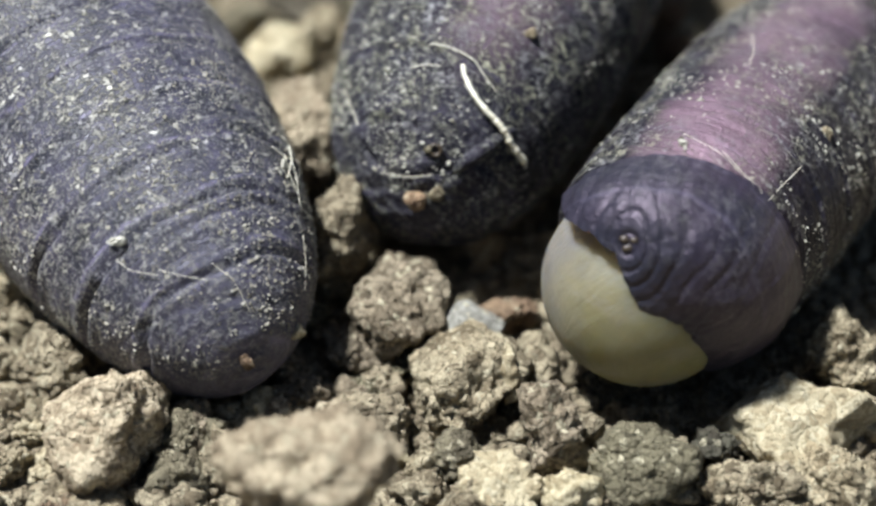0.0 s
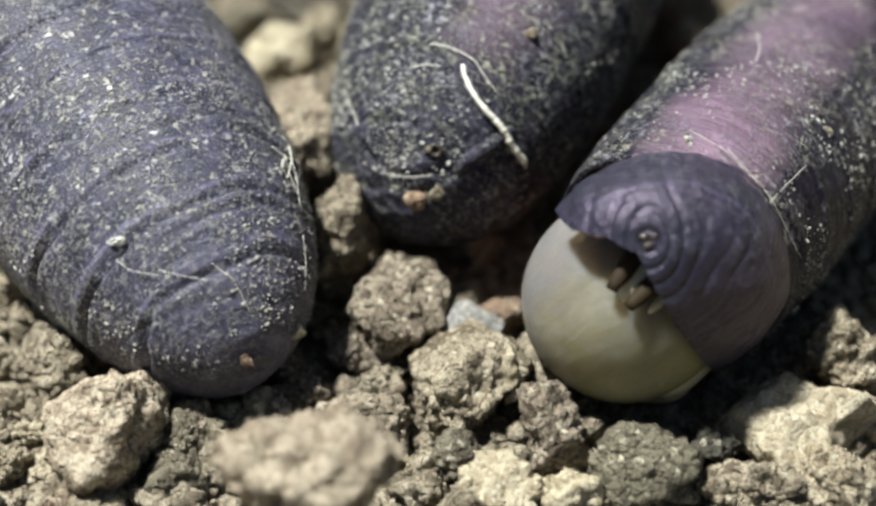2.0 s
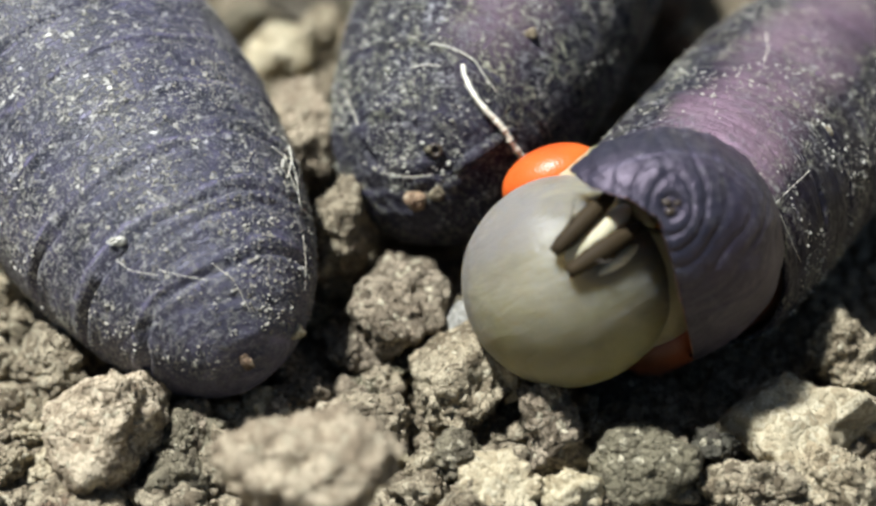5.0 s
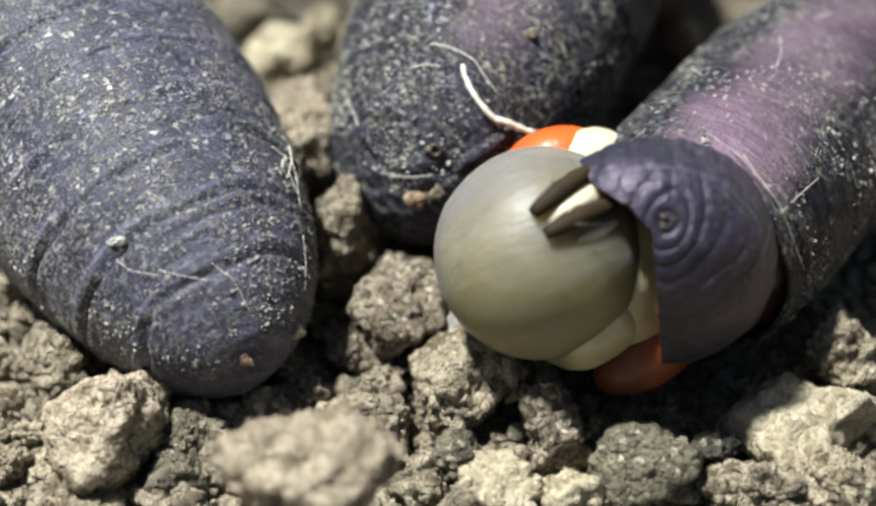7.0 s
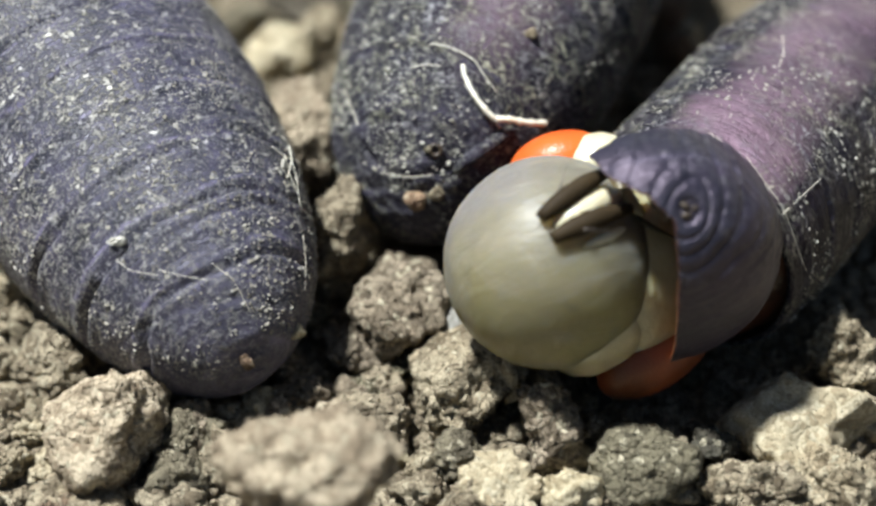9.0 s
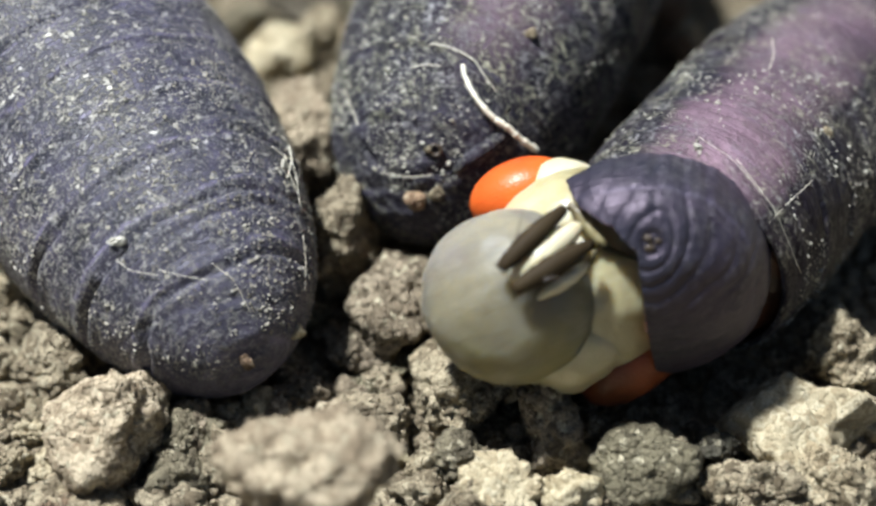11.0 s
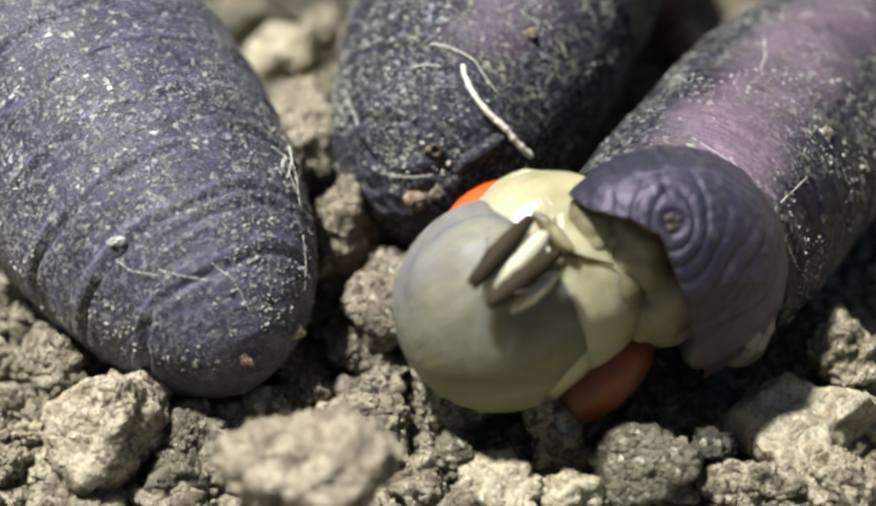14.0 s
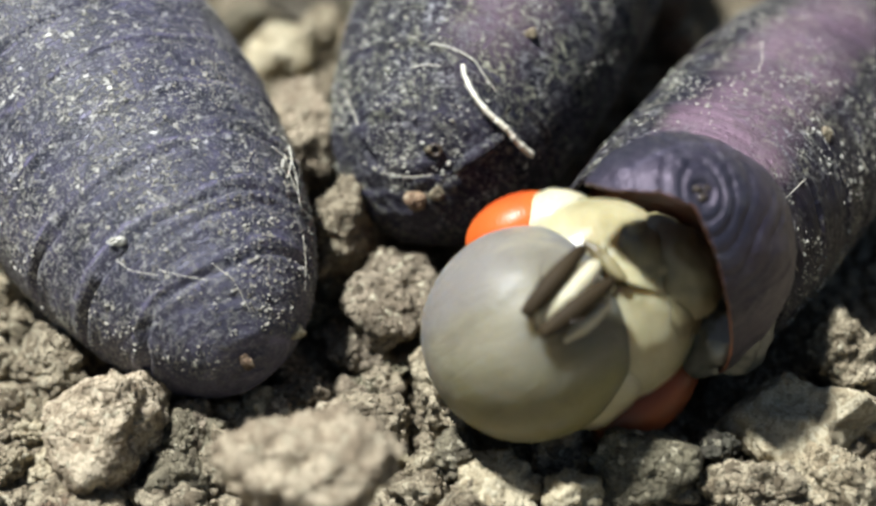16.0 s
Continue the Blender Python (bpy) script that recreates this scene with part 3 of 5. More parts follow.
    clod(4.48, -0.76, 2.87, 0.100, 0.114, 0.114, 0, 30, 308, SOIL, "small tan crumb stuck to a pupa", 0.25, 3)
    clod(5.14, 0.34, 2.81, 0.118, 0.222, 0.222, 30, 30, 309, SOIL, "tan dirt patch stuck to a pupa", 0.25, 3)
    clod(3.41, -0.50, 3.28, 0.171, 0.064, 0.064, 30, 30, 310, SOIL_PALE, "white smear on a pupa", 0.25, 3)
    clod(4.87, -1.05, 1.95, 0.116, 0.087, 0.087, 0, 30, 311, DUST, "pale grain stuck to a pupa", 0.25, 3)


fibre_end = root_fibre()


# ---- the fly in the open case ----
EYES = {-1: at(-2.02, -1.15, 0.50, -10, 0, 0), 1: at(-2.30, 1.28, 0.60, 10, 0, 0)}


def build_fly():
    """x runs forward out of the face, z from the blown-up sac to the mouth, y from eye to eye; the origin lies at the tips of the feelers."""
    fly = new("fly")
    tagged(fly, "pale newly hatching fly with swollen grey head sac, in its case", "fly")
    sac = part("head_sac", ellipsoid("head_sac", 1.36, 1.36, 1.36, SAC, 5, 0.012, 0.9, 4), fly, at(-1.30, 0, -0.05), "smooth shiny grey inflated sac")
    fold = part("sac_fold", ellipsoid("sac_fold", 0.95, 1.12, 1.10, SAC, 5, 0.05, 0.9, 7), fly, at(-0.93, 0.08, -0.04), "slack grey membrane of the shrunken sac")
    part("head", ellipsoid("head", 1.22, 1.36, 1.24, CREAM, 5, 0.06, 1.1, 3), fly, at(-1.85, 0.12, 0.82), "cream head capsule")
    part("cheek", ellipsoid("cheek", 0.78, 0.62, 0.80, CREAM, 4, 0.06, 1.6, 17), fly, at(-1.68, 0.88, 0.22), "cream cheek beside the eye")
    gena = part("gena", ellipsoid("gena", 0.55, 0.42, 0.55, LUNULE, 4, 0.04, 1.6, 23), fly, at(-1.97, -0.80, 0.86), "ivory cheek beside the orange eye")
    eyes = []
    for side in (-1, 1):
        eyes.append(part("eye", ellipsoid("eye", 0.58, 0.46, 0.70 if side < 0 else 0.86, EYE_RED if side < 0 else EYE_SHADED, 4), fly, EYES[side], "orange-red compound eye" if side < 0 else "brown-red compound eye, coloured darker for its shade"))
        path = [(0.05 - 0.42 * t * t, side * (0.08 + 0.12 * t), 0.02 + 1.05 * t) for t in np.linspace(0, 1, 14)]
        radii = [0.045 + 0.085 * math.sin(math.pi * min(1, 0.12 + 0.8 * t)) for t in np.linspace(0, 1, 14)]
        feeler = part("antenna", tube("antenna", path, radii, BROWN, 12, 0.1, side), fly, at(0.11, 0.07 * side - 0.03, 0, 11, 0, 0), "dark brown antenna")
        hair = [(0.06 + 0.10 * t - 0.1 * t * t, side * (0.10 + 0.34 * t), 0.25 + 0.42 * t) for t in np.linspace(0, 1, 8)]
        part("bristle", tube("bristle", hair, list(np.linspace(0.014, 0.004, 8)), BRISTLE, 6), feeler)
    part("lunule", ellipsoid("lunule", 0.22, 0.19, 0.54, LUNULE, 4, 0.02, 2.0, 5, lambda p: p + np.outer(-0.34 * (p[:, 2] + 0.5) ** 2 * 0.9, (1, 0, 0))), fly,
         at(-0.06, -0.13, 0.565, 13, 0, 0), "ivory ridge between the antennae")
    part("face_ridge", ellipsoid("face_ridge", 0.13, 0.10, 0.42, LUNULE, 4, 0.03, 2.0, 15), fly, at(-0.22, 0.27, 0.58, 8, -24, 0), "ivory ridge beside the antennae")
    part("face_plate", ellipsoid("face_plate", 0.09, 0.36, 0.10, OLIVE, 4, 0.05, 2.8, 8), fly, at(-0.56, -0.24, 1.14, 13, 20, 0), "olive fold over the antennae")
    part("upper_lip", ellipsoid("upper_lip", 0.60, 0.78, 0.55, OLIVE, 5, 0.06, 2.0, 19), fly, at(-1.50, 0.38, 1.42), "soft olive upper lip")
    mouth = part("mouth_cone", ellipsoid("mouth_cone", 0.34, 0.44, 0.34, OLIVE, 5, 0.09, 1.8, 12), fly, at(-1.10, -0.05, 1.52), "crumpled olive-brown mouth cone")
    for y, z, turn in ((-0.30, 0.10, -25), (0.30, 0.12, 25)):
        part("palp", ellipsoid("palp", 0.09, 0.10, 0.24, OLIVE, 3, 0.05, 3.0, 6), mouth, at(0.14, y * 0.8, z, -turn, 0, 0), "small soft palp")
    for path in ([(-0.74, -0.37, 1.24), (-0.66, -0.12, 1.17), (-0.60, 0.08, 1.14), (-0.72, 0.30, 1.34), (-0.86, 0.50, 1.54)],
                 [(-0.60, 0.08, 1.14), (-0.63, 0.16, 0.98), (-0.70, 0.30, 0.80)]):
        q = smooth_path(path, 20)
        part("face_crease", tube("face_crease", q, [0.012 + 0.022 * math.sin(math.pi * i / 19) for i in range(20)], OLIVE_DARK, 8, 0.3, 2), fly, None, "dark crease in the soft face")
    part("proboscis", ellipsoid("proboscis", 0.50, 0.70, 0.50, OLIVE, 5, 0.09, 1.7, 21), fly, at(-1.35, 0.30, 1.85), "folded wet proboscis")
    part("thorax", ellipsoid("thorax", 0.95, 0.85, 0.85, GREY_SKIN, 4, 0.10, 1.2, 14), fly, at(-2.55, 0.15, 0.75), "wet grey thorax inside the case")
    return fly, sac, eyes, fold, gena


fly, sac, eyes, fold, gena = build_fly()


# ---- soil clods ----
# faces of the flat clod: direction and distance from its middle
SLAB = tuple(((math.cos(radians(a)) * c, math.sin(radians(a)) * c, h), far) for a, c, h, far in
             ((139, 0.98, 0.2, 0.66), (62, 0.98, 0.2, 0.72), (-35, 0.98, 0.1, 0.74), (-143, 0.98, 0.1, 0.70), (-90, 0.30, 0.95, 0.52), (0, 0.0, -1.0, 0.8)))


def clod_mesh(name, w, d, h, seed, material, level=5, crumb=1.0, facets=13):
    """A crumbly lump: a rough polyhedron with worn corners, covered with crumbs."""
    rng = random.Random(seed)
    dirs, faces = sphere(level)
    planes, sharp = [], 9
    if isinstance(facets, tuple):
        planes, sharp = facets, 18
    else:
        for _ in range(facets):
            v = Vector((rng.gauss(0, 1), rng.gauss(0, 1), rng.gauss(0, 1))).normalized()
            planes.append((v[:], rng.uniform(0.68, 1.0)))
    inv = np.zeros(len(dirs))
    for v, dist in planes:
        inv += np.maximum(dirs @ np.array(v) / dist, 0.0) ** sharp
    r = np.minimum(1.0 / np.maximum(inv, 1e-6) ** (1 / sharp), 1.25)
    size = (w + d + h) / 3
    pts = dirs * r[:, None] * np.array((w, d, h)) / 2
    big = ripple(pts, 1.7 / size, seed, 5) * 0.13 * size
    if crumb:
        off = Vector((seed * 1.7, seed * 0.9, seed * 2.3))
        f1 = np.array([noise.voronoi(Vector(p) * 3.4 + off)[0][0] for p in pts])
        f2 = np.array([noise.voronoi(Vector(p) * 8.0 + off)[0][0] for p in pts])
        f3 = np.array([noise.voronoi(Vector(p) * 16.0 + off)[0][0] for p in pts]) if level > 4 else 0.45
        big = big + crumb * (0.15 * (0.45 - f1) + 0.10 * (0.45 - f2) + 0.04 * (0.45 - f3))
    pts = pts + dirs * big[:, None]
    return mesh_of(name, pts, faces, material)


def clod(x, y, z, w, d, h, turn, lean, seed, material, label, crumb=1.0, level=5, facets=13):
    ob = new("soil_clod", clod_mesh("soil_clod", w, d, h, seed, material, level, crumb, facets))
    ob.matrix_basis = at(x, y, z, lean, 0, turn)
    return tagged(ob, label, "soil clod", "soil clods")


def clods():
    pushed = clod(-0.52, -0.58, 0.57, 1.22, 1.39, 1.56, 0, 0, 40, SOIL_BROWN, "upright angular tan soil clod beside the pupae", 1.0, 5, 13)
    clod(0.32, -2.09, 0.44, 1.50, 1.37, 1.25, 0, 0, 41, SOIL, "rough tan soil clod with pale crumbs", 1.0, 5, 13)
    clod(0.22, -3.10, 0.24, 0.79, 0.77, 0.75, 0, 0, 42, SOIL_OLIVE, "small grey-brown soil clod", 1.0, 5, 13)
    clod(1.47, -2.82, 0.42, 0.97, 1.08, 1.19, 0, 0, 43, SOIL_BROWN, "rounded crumbly soil clod with a reddish patch", 1.0, 5, 13)
    clod(2.50, -3.20, 0.34, 1.50, 1.23, 1.00, 0, 0, 44, SOIL_OLIVE, "smooth dark grey-brown soil clod", 0.5, 5, 13)
    clod(4.60, -2.58, 0.46, 2.05, 1.62, 1.10, 0, 14, 77, SOIL_PALE, "flat pale yellowish angular soil clod", 0.12, 5, SLAB)
    clod(5.44, -1.30, 0.42, 1.15, 1.09, 1.13, 0, 0, 46, SOIL, "knobbly tan soil clod beside the open pupa", 1.0, 5, 13)
    clod(0.48, -0.87, 0.42, 0.78, 0.62, 0.52, -35, 0, 47, STONE, "small smooth grey stone chip", 0.06, 5, 6)
    clod(0.99, -0.39, 0.21, 0.85, 0.77, 0.69, 0, 0, 48, SOIL_RED, "reddish brown crumbly soil clod", 1.0, 5, 13)
    clod(-1.12, -1.12, 0.16, 1.10, 0.80, 0.62, 0, 0, 49, SOIL_BROWN, "flat brown soil clod in half shade", 1.0, 5, 13)
    clod(-1.35, 0.48, 0.85, 0.97, 1.26, 1.55, 0, 0, 50, SOIL, "tall tan soil clod between two pupae", 1.0, 5, 13)
    clod(-4.14, -2.82, 0.74, 1.42, 1.60, 1.90, 0, 0, 51, SOIL_TAN, "large crumbly tan soil clod", 1.0, 5, 13)
    clod(-5.17, -1.40, 0.27, 1.20, 1.01, 0.82, 0, 0, 52, SOIL, "rounded tan soil clod beside a pupa", 1.0, 5, 13)
    clod(-5.90, 0.24, 0.28, 0.70, 0.78, 0.86, 0, 0, 53, SOIL, "small tan soil clod beside a pupa", 1.0, 5, 13)
    clod(-1.53, -4.75, 1.92, 2.74, 2.14, 1.53, 0, 0, 91, SOIL_TAN, "large warm tan crumbly soil clod", 1.2, 5, 26)
    clod(0.75, -3.55, 0.20, 1.06, 0.87, 0.67, 0, 0, 55, SOIL_PALE, "pale yellowish soil clod", 1.0, 5, 13)
    clod(-4.61, -3.70, 0.19, 1.34, 0.99, 0.63, 0, 0, 56, SOIL, "low tan soil clod", 1.0, 5, 13)
    clod(-3.18, -2.67, 0.21, 0.69, 0.69, 0.69, 0, 0, 57, SOIL_BROWN, "small grey-brown soil clod", 1.0, 5, 13)
    clod(-2.32, -2.14, 0.12, 0.74, 0.61, 0.48, 0, 0, 58, SOIL_PALE, "small pale soil clod at the tip of a pupa", 1.0, 5, 13)
    clod(-0.79, -2.57, 0.26, 1.09, 0.94, 0.80, 0, 0, 59, SOIL, "tan soil clod with pale crumbs", 1.0, 5, 13)
    clod(-1.94, -1.46, 0.17, 0.60, 0.60, 0.60, 0, 0, 60, SOIL_BROWN, "small grey crumb at the tip of a pupa", 1.0, 5, 13)
    clod(-1.94, 2.41, 1.20, 1.21, 1.46, 1.70, 0, 0, 61, SOIL_TAN, "tan soil clod behind the pupae", 1.0, 5, 13)
    clod(-2.44, 5.53, 0.29, 1.24, 1.07, 0.89, 0, 0, 62, SOIL_PALE, "bright pale soil clod behind the pupae", 0.4, 5, 13)
    clod(-3.11, 6.28, 0.30, 0.99, 0.95, 0.90, 0, 0, 63, SOIL_GREY, "grey-brown soil clod behind the pupae", 1.0, 5, 13)
    clod(-1.74, 6.01, 0.33, 0.81, 0.90, 0.99, 0, 0, 64, SOIL, "tan soil clod behind the pupae", 1.0, 5, 13)
    clod(1.32, -1.42, 0.23, 0.71, 0.73, 0.75, 0, 0, 65, SOIL, "crumbly yellowish soil clod", 1.0, 5, 13)
    clod(4.13, -3.46, 0.10, 0.92, 0.85, 0.78, 0, 0, 66, SOIL, "crumbly tan soil clod", 1.0, 5, 13)
    clod(5.01, -3.42, 0.20, 1.14, 1.10, 1.06, 0, 0, 67, SOIL, "tan crumbly soil clod on the ground", 1.0, 5, 13)
    clod(3.65, -3.61, 0.13, 0.71, 0.60, 0.50, 0, 0, 68, SOIL, "low tan soil clod", 1.0, 5, 13)
    clod(1.78, -3.63, 0.10, 0.85, 0.64, 0.42, 0, 0, 69, SOIL, "low tan soil clod", 1.0, 5, 13)
    # shade put into the colour of this clod
    clod(3.54, -2.87, 0.21, 0.58, 0.63, 0.69, 0, 0, 70, SOIL_DARK, "soil clod coloured dark for the shade it lies in", 1.0, 5, 13)
    clod(-0.63, -1.35, 0.11, 0.60, 0.53, 0.45, 0, 0, 71, SOIL_GREY, "small soil clod coloured dark for the shade it lies in", 1.0, 5, 13)
    clod(-3.43, -3.63, 0.10, 0.99, 0.71, 0.42, 0, 0, 72, SOIL, "low tan soil clod", 1.0, 5, 13)
    clod(-5.50, -2.15, 0.14, 0.55, 0.53, 0.52, 0, 0, 73, SOIL, "small tan soil clod", 1.0, 5, 13)
    clod(-4.98, -3.22, 0.15, 0.61, 0.57, 0.54, 0, 0, 74, SOIL_PALE, "small pale soil clod on the ground", 1.0, 5, 13)
    clod(-5.91, -0.37, 0.11, 0.46, 0.46, 0.46, 0, 0, 75, SOIL, "small tan soil clod", 1.0, 5, 13)
    clod(-0.28, -3.49, 0.13, 0.64, 0.57, 0.50, 0, 0, 76, SOIL, "low tan soil clod", 1.0, 5, 13)
    clod(-1.30, -1.77, 0.06, 0.56, 0.45, 0.34, 0, 0, 77, SOIL_GREY, "small soil clod coloured dark for the shade it lies in", 1.0, 5, 13)
    clod(-5.47, -3.14, 0.19, 0.43, 0.54, 0.64, 0, 0, 78, SOIL, "small tan soil clod", 1.0, 5, 13)
    clod(5.80, -2.20, 0.12, 0.66, 0.63, 0.59, 0, 0, 79, SOIL_PALE, "pale soil clod on the ground", 1.0, 5, 13)
    clod(4.63, -3.72, 0.10, 0.85, 0.64, 0.42, 0, 0, 80, SOIL, "low tan soil clod", 1.0, 5, 13)
    clod(-1.56, 1.76, 0.69, 0.81, 0.73, 0.64, 0, 0, 81, SOIL, "tan soil clod between two pupae", 1.0, 5, 13)
    clod(3.72, 6.41, 0.38, 0.63, 0.86, 1.09, 0, 0, 82, SOIL_RED, "brown soil clod behind the pupae", 1.0, 5, 13)
    # the fly's shade is put into this clod's dark colour
    clod(2.29, -1.61, 0.05, 0.90, 0.71, 0.52, 0, 0, 83, SOIL_DARK, "soil clod under the fly, coloured dark for its shade", 1.0, 5, 13)
    clod(-2.79, -2.22, 0.11, 0.52, 0.48, 0.44, 0, 0, 84, SOIL_PALE, "small pale crumb under the tip of a pupa", 1.0, 5, 13)
    clod(-3.37, -1.92, 0.11, 0.52, 0.48, 0.45, 0, 0, 85, SOIL_BROWN, "small grey-brown crumb under a pupa", 1.0, 5, 13)
    clod(-2.53, -1.74, 0.08, 0.45, 0.41, 0.37, 0, 0, 86, SOIL, "small tan crumb at the tip of a pupa", 1.0, 5, 13)
    clod(-2.90, -2.73, 0.06, 0.44, 0.38, 0.33, 0, 0, 87, SOIL, "small tan soil crumb", 1.0, 5, 13)
    clod(-3.77, -1.66, 0.11, 0.45, 0.45, 0.45, 0, 0, 88, SOIL_GREY, "small grey-brown crumb under a pupa", 1.0, 5, 13)
    clod(-1.65, -2.11, 0.09, 0.52, 0.46, 0.41, 0, 0, 89, SOIL_PALE, "small pale soil crumb", 1.0, 5, 13)
    clod(-1.03, -2.04, 0.08, 0.52, 0.44, 0.37, 0, 0, 90, SOIL, "small tan soil crumb", 1.0, 5, 13)
    clod(-5.61, -0.26, 0.12, 0.54, 0.50, 0.47, 0, 0, 91, SOIL, "small tan crumb beside a pupa", 1.0, 5, 13)
    clod(-5.03, -0.60, 0.11, 0.54, 0.50, 0.46, 0, 0, 92, SOIL_GREY, "small grey-brown crumb beside a pupa", 1.0, 5, 13)
    clod(-4.70, -1.10, 0.08, 0.46, 0.42, 0.38, 0, 0, 93, SOIL, "small tan crumb beside a pupa", 1.0, 5, 13)
    clod(-5.83, -1.14, 0.11, 0.38, 0.42, 0.45, 0, 0, 94, SOIL, "small tan soil crumb", 1.0, 5, 13)
    clod(-5.34, -2.45, 0.07, 0.44, 0.40, 0.37, 0, 0, 95, SOIL_PALE, "small pale soil crumb", 1.0, 5, 13)
    clod(0.92, -2.02, 0.66, 0.22, 0.34, 0.80, 20, -25, 96, SOIL_PALE, "thin pale upright splinter between clods", 0.1, 5, 7)
    clod(-1.73, -0.37, 0.11, 0.46, 0.46, 0.46, 0, 0, 97, SOIL_GREY, "dark crumb in the shade", 1.0, 5, 13)
    clod(-1.52, 0.31, 0.22, 0.63, 0.67, 0.71, 0, 0, 98, SOIL_GREY, "grey-brown soil clod beside a pupa", 1.0, 5, 13)
    clod(2.96, -3.51, 0.07, 0.64, 0.50, 0.36, 0, 0, 99, SOIL, "low tan soil clod", 1.0, 5, 13)
    clod(2.14, -3.55, 0.07, 0.43, 0.39, 0.35, 0, 0, 100, SOIL_PALE, "small pale soil clod", 1.0, 5, 13)
    clod(-2.09, 6.82, 0.36, 1.37, 0.96, 0.55, 0, 0, 101, SOIL_DARK, "dark soil clod behind the pupae", 1.0, 5, 13)
    clod(-1.32, 6.72, 0.27, 0.55, 0.69, 0.82, 0, 0, 102, SOIL_GREY, "grey-brown soil clod behind the pupae", 1.0, 5, 13)
    clod(-1.95, -1.95, 0.17, 0.70, 0.65, 0.59, 0, 0, 103, SOIL_BROWN, "crumbly brown soil clod at the tip of a pupa", 1.0, 5, 13)
    clod(-2.59, -2.41, 0.09, 0.51, 0.46, 0.40, 0, 0, 104, SOIL, "small tan soil crumb", 1.0, 5, 13)
    clod(-2.09, -2.30, 0.07, 0.44, 0.40, 0.37, 0, 0, 105, SOIL_TAN, "small tan soil crumb", 1.0, 5, 13)
    clod(-3.09, -2.20, 0.07, 0.41, 0.39, 0.37, 0, 0, 106, SOIL, "small tan soil crumb", 1.0, 5, 13)
    clod(-1.74, -1.95, 0.30, 0.62, 0.56, 0.60, 15, 0, 107, SOIL_BROWN, "fuzzy brown soil clod at the tip of a pupa", 1.2, 5, 13)
    clod(-1.40, -2.34, 0.28, 0.52, 0.46, 0.46, 40, 0, 108, SOIL_TAN, "small tan soil clod with pale crumbs", 1.0, 5, 13)
    clod(-2.10, -2.34, 0.26, 0.48, 0.40, 0.36, 70, 0, 109, SOIL_TAN, "small tan crumb at the tip of a pupa", 1.0, 4, 11)
    clod(-2.48, -2.52, 0.24, 0.40, 0.36, 0.34, 10, 0, 110, SOIL_PALE, "small pale crumb at the tip of a pupa", 0.8, 4, 11)
    clod(-3.22, -2.76, 0.30, 0.74, 0.60, 0.62, 0, 0, 111, SOIL_GREY, "small grey soil clod beside a large tan one", 1.0, 5, 13)
    clod(-1.16, -1.92, 0.22, 0.50, 0.44, 0.42, 25, 0, 112, SOIL_BROWN, "small brown soil crumb", 1.0, 4, 13)
    clod(-0.72, -1.74, 0.24, 0.56, 0.46, 0.44, 55, 0, 113, SOIL, "small tan soil crumb", 1.0, 4, 13)
    clod(-2.85, -2.60, 0.18, 0.36, 0.32, 0.30, 35, 0, 114, SOIL_TAN, "small tan soil crumb", 1.0, 4, 11)
    return pushed


pushed_clod = clods()
on_cases(pupa_one, pupa_two, case)


def scatter():
    """Smaller lumps between the placed ones, and the crumbs under them."""
    rng = random.Random(5)
    kinds = [(clod_mesh("small_clod", 1.0, 0.9, 0.8, 200 + i, (SOIL, SOIL_GREY, SOIL, SOIL_PALE, SOIL_RED, SOIL)[i % 6], 4 if i < 5 else 3, 1.4, 9)) for i in range(9)]
    first = [new("small_soil_clod", me) for me in kinds]
    for ob in first:
        tagged(ob, "small crumbly lump of tan soil on the ground", "soil clod", "small soil clods")
    for i in range(280):
        size = 0.30 + 0.55 * rng.random() ** 2.0
        x, y = rng.uniform(-8.5, 8.5), rng.uniform(-6.0, 10.5)
        if i < 9:
            ob = first[i]
        else:
            ob = copy_thing(first[rng.randrange(9)], at(0, 0, 0))
        ob.matrix_basis = at(x, y, ground_height(x, y) + 0.3 * size, rng.uniform(0, 360), rng.uniform(0, 360), rng.uniform(0, 360)) @ Matrix.Scale(size, 4)
    dirs, tris = sphere(2)
    jags = [np.array([rng.uniform(0.72, 1.22) for _ in dirs])[:, None] for _ in range(12)]
    base = np.array(tris)
    verts, faces = [], []
    for i in range(9000):
        x, y = rng.uniform(-8, 8), rng.uniform(-5.6, 9)
        g = 0.045 + 0.13 * rng.random() ** 2
        verts.append(np.array((x, y, ground_height(x, y) + 0.5 * g)) + dirs * jags[i % 12] * g * np.array((1, rng.uniform(0.7, 1.1), rng.uniform(0.6, 1.0))))
        faces.append(base + i * len(dirs))
    ob = new("soil_crumbs", mesh_of("soil_crumbs", np.concatenate(verts), np.concatenate(faces).tolist(), SOIL))
    tagged(ob, "loose fine crumbs of tan soil on the ground", "soil crumbs", kind="stuff")


scatter()


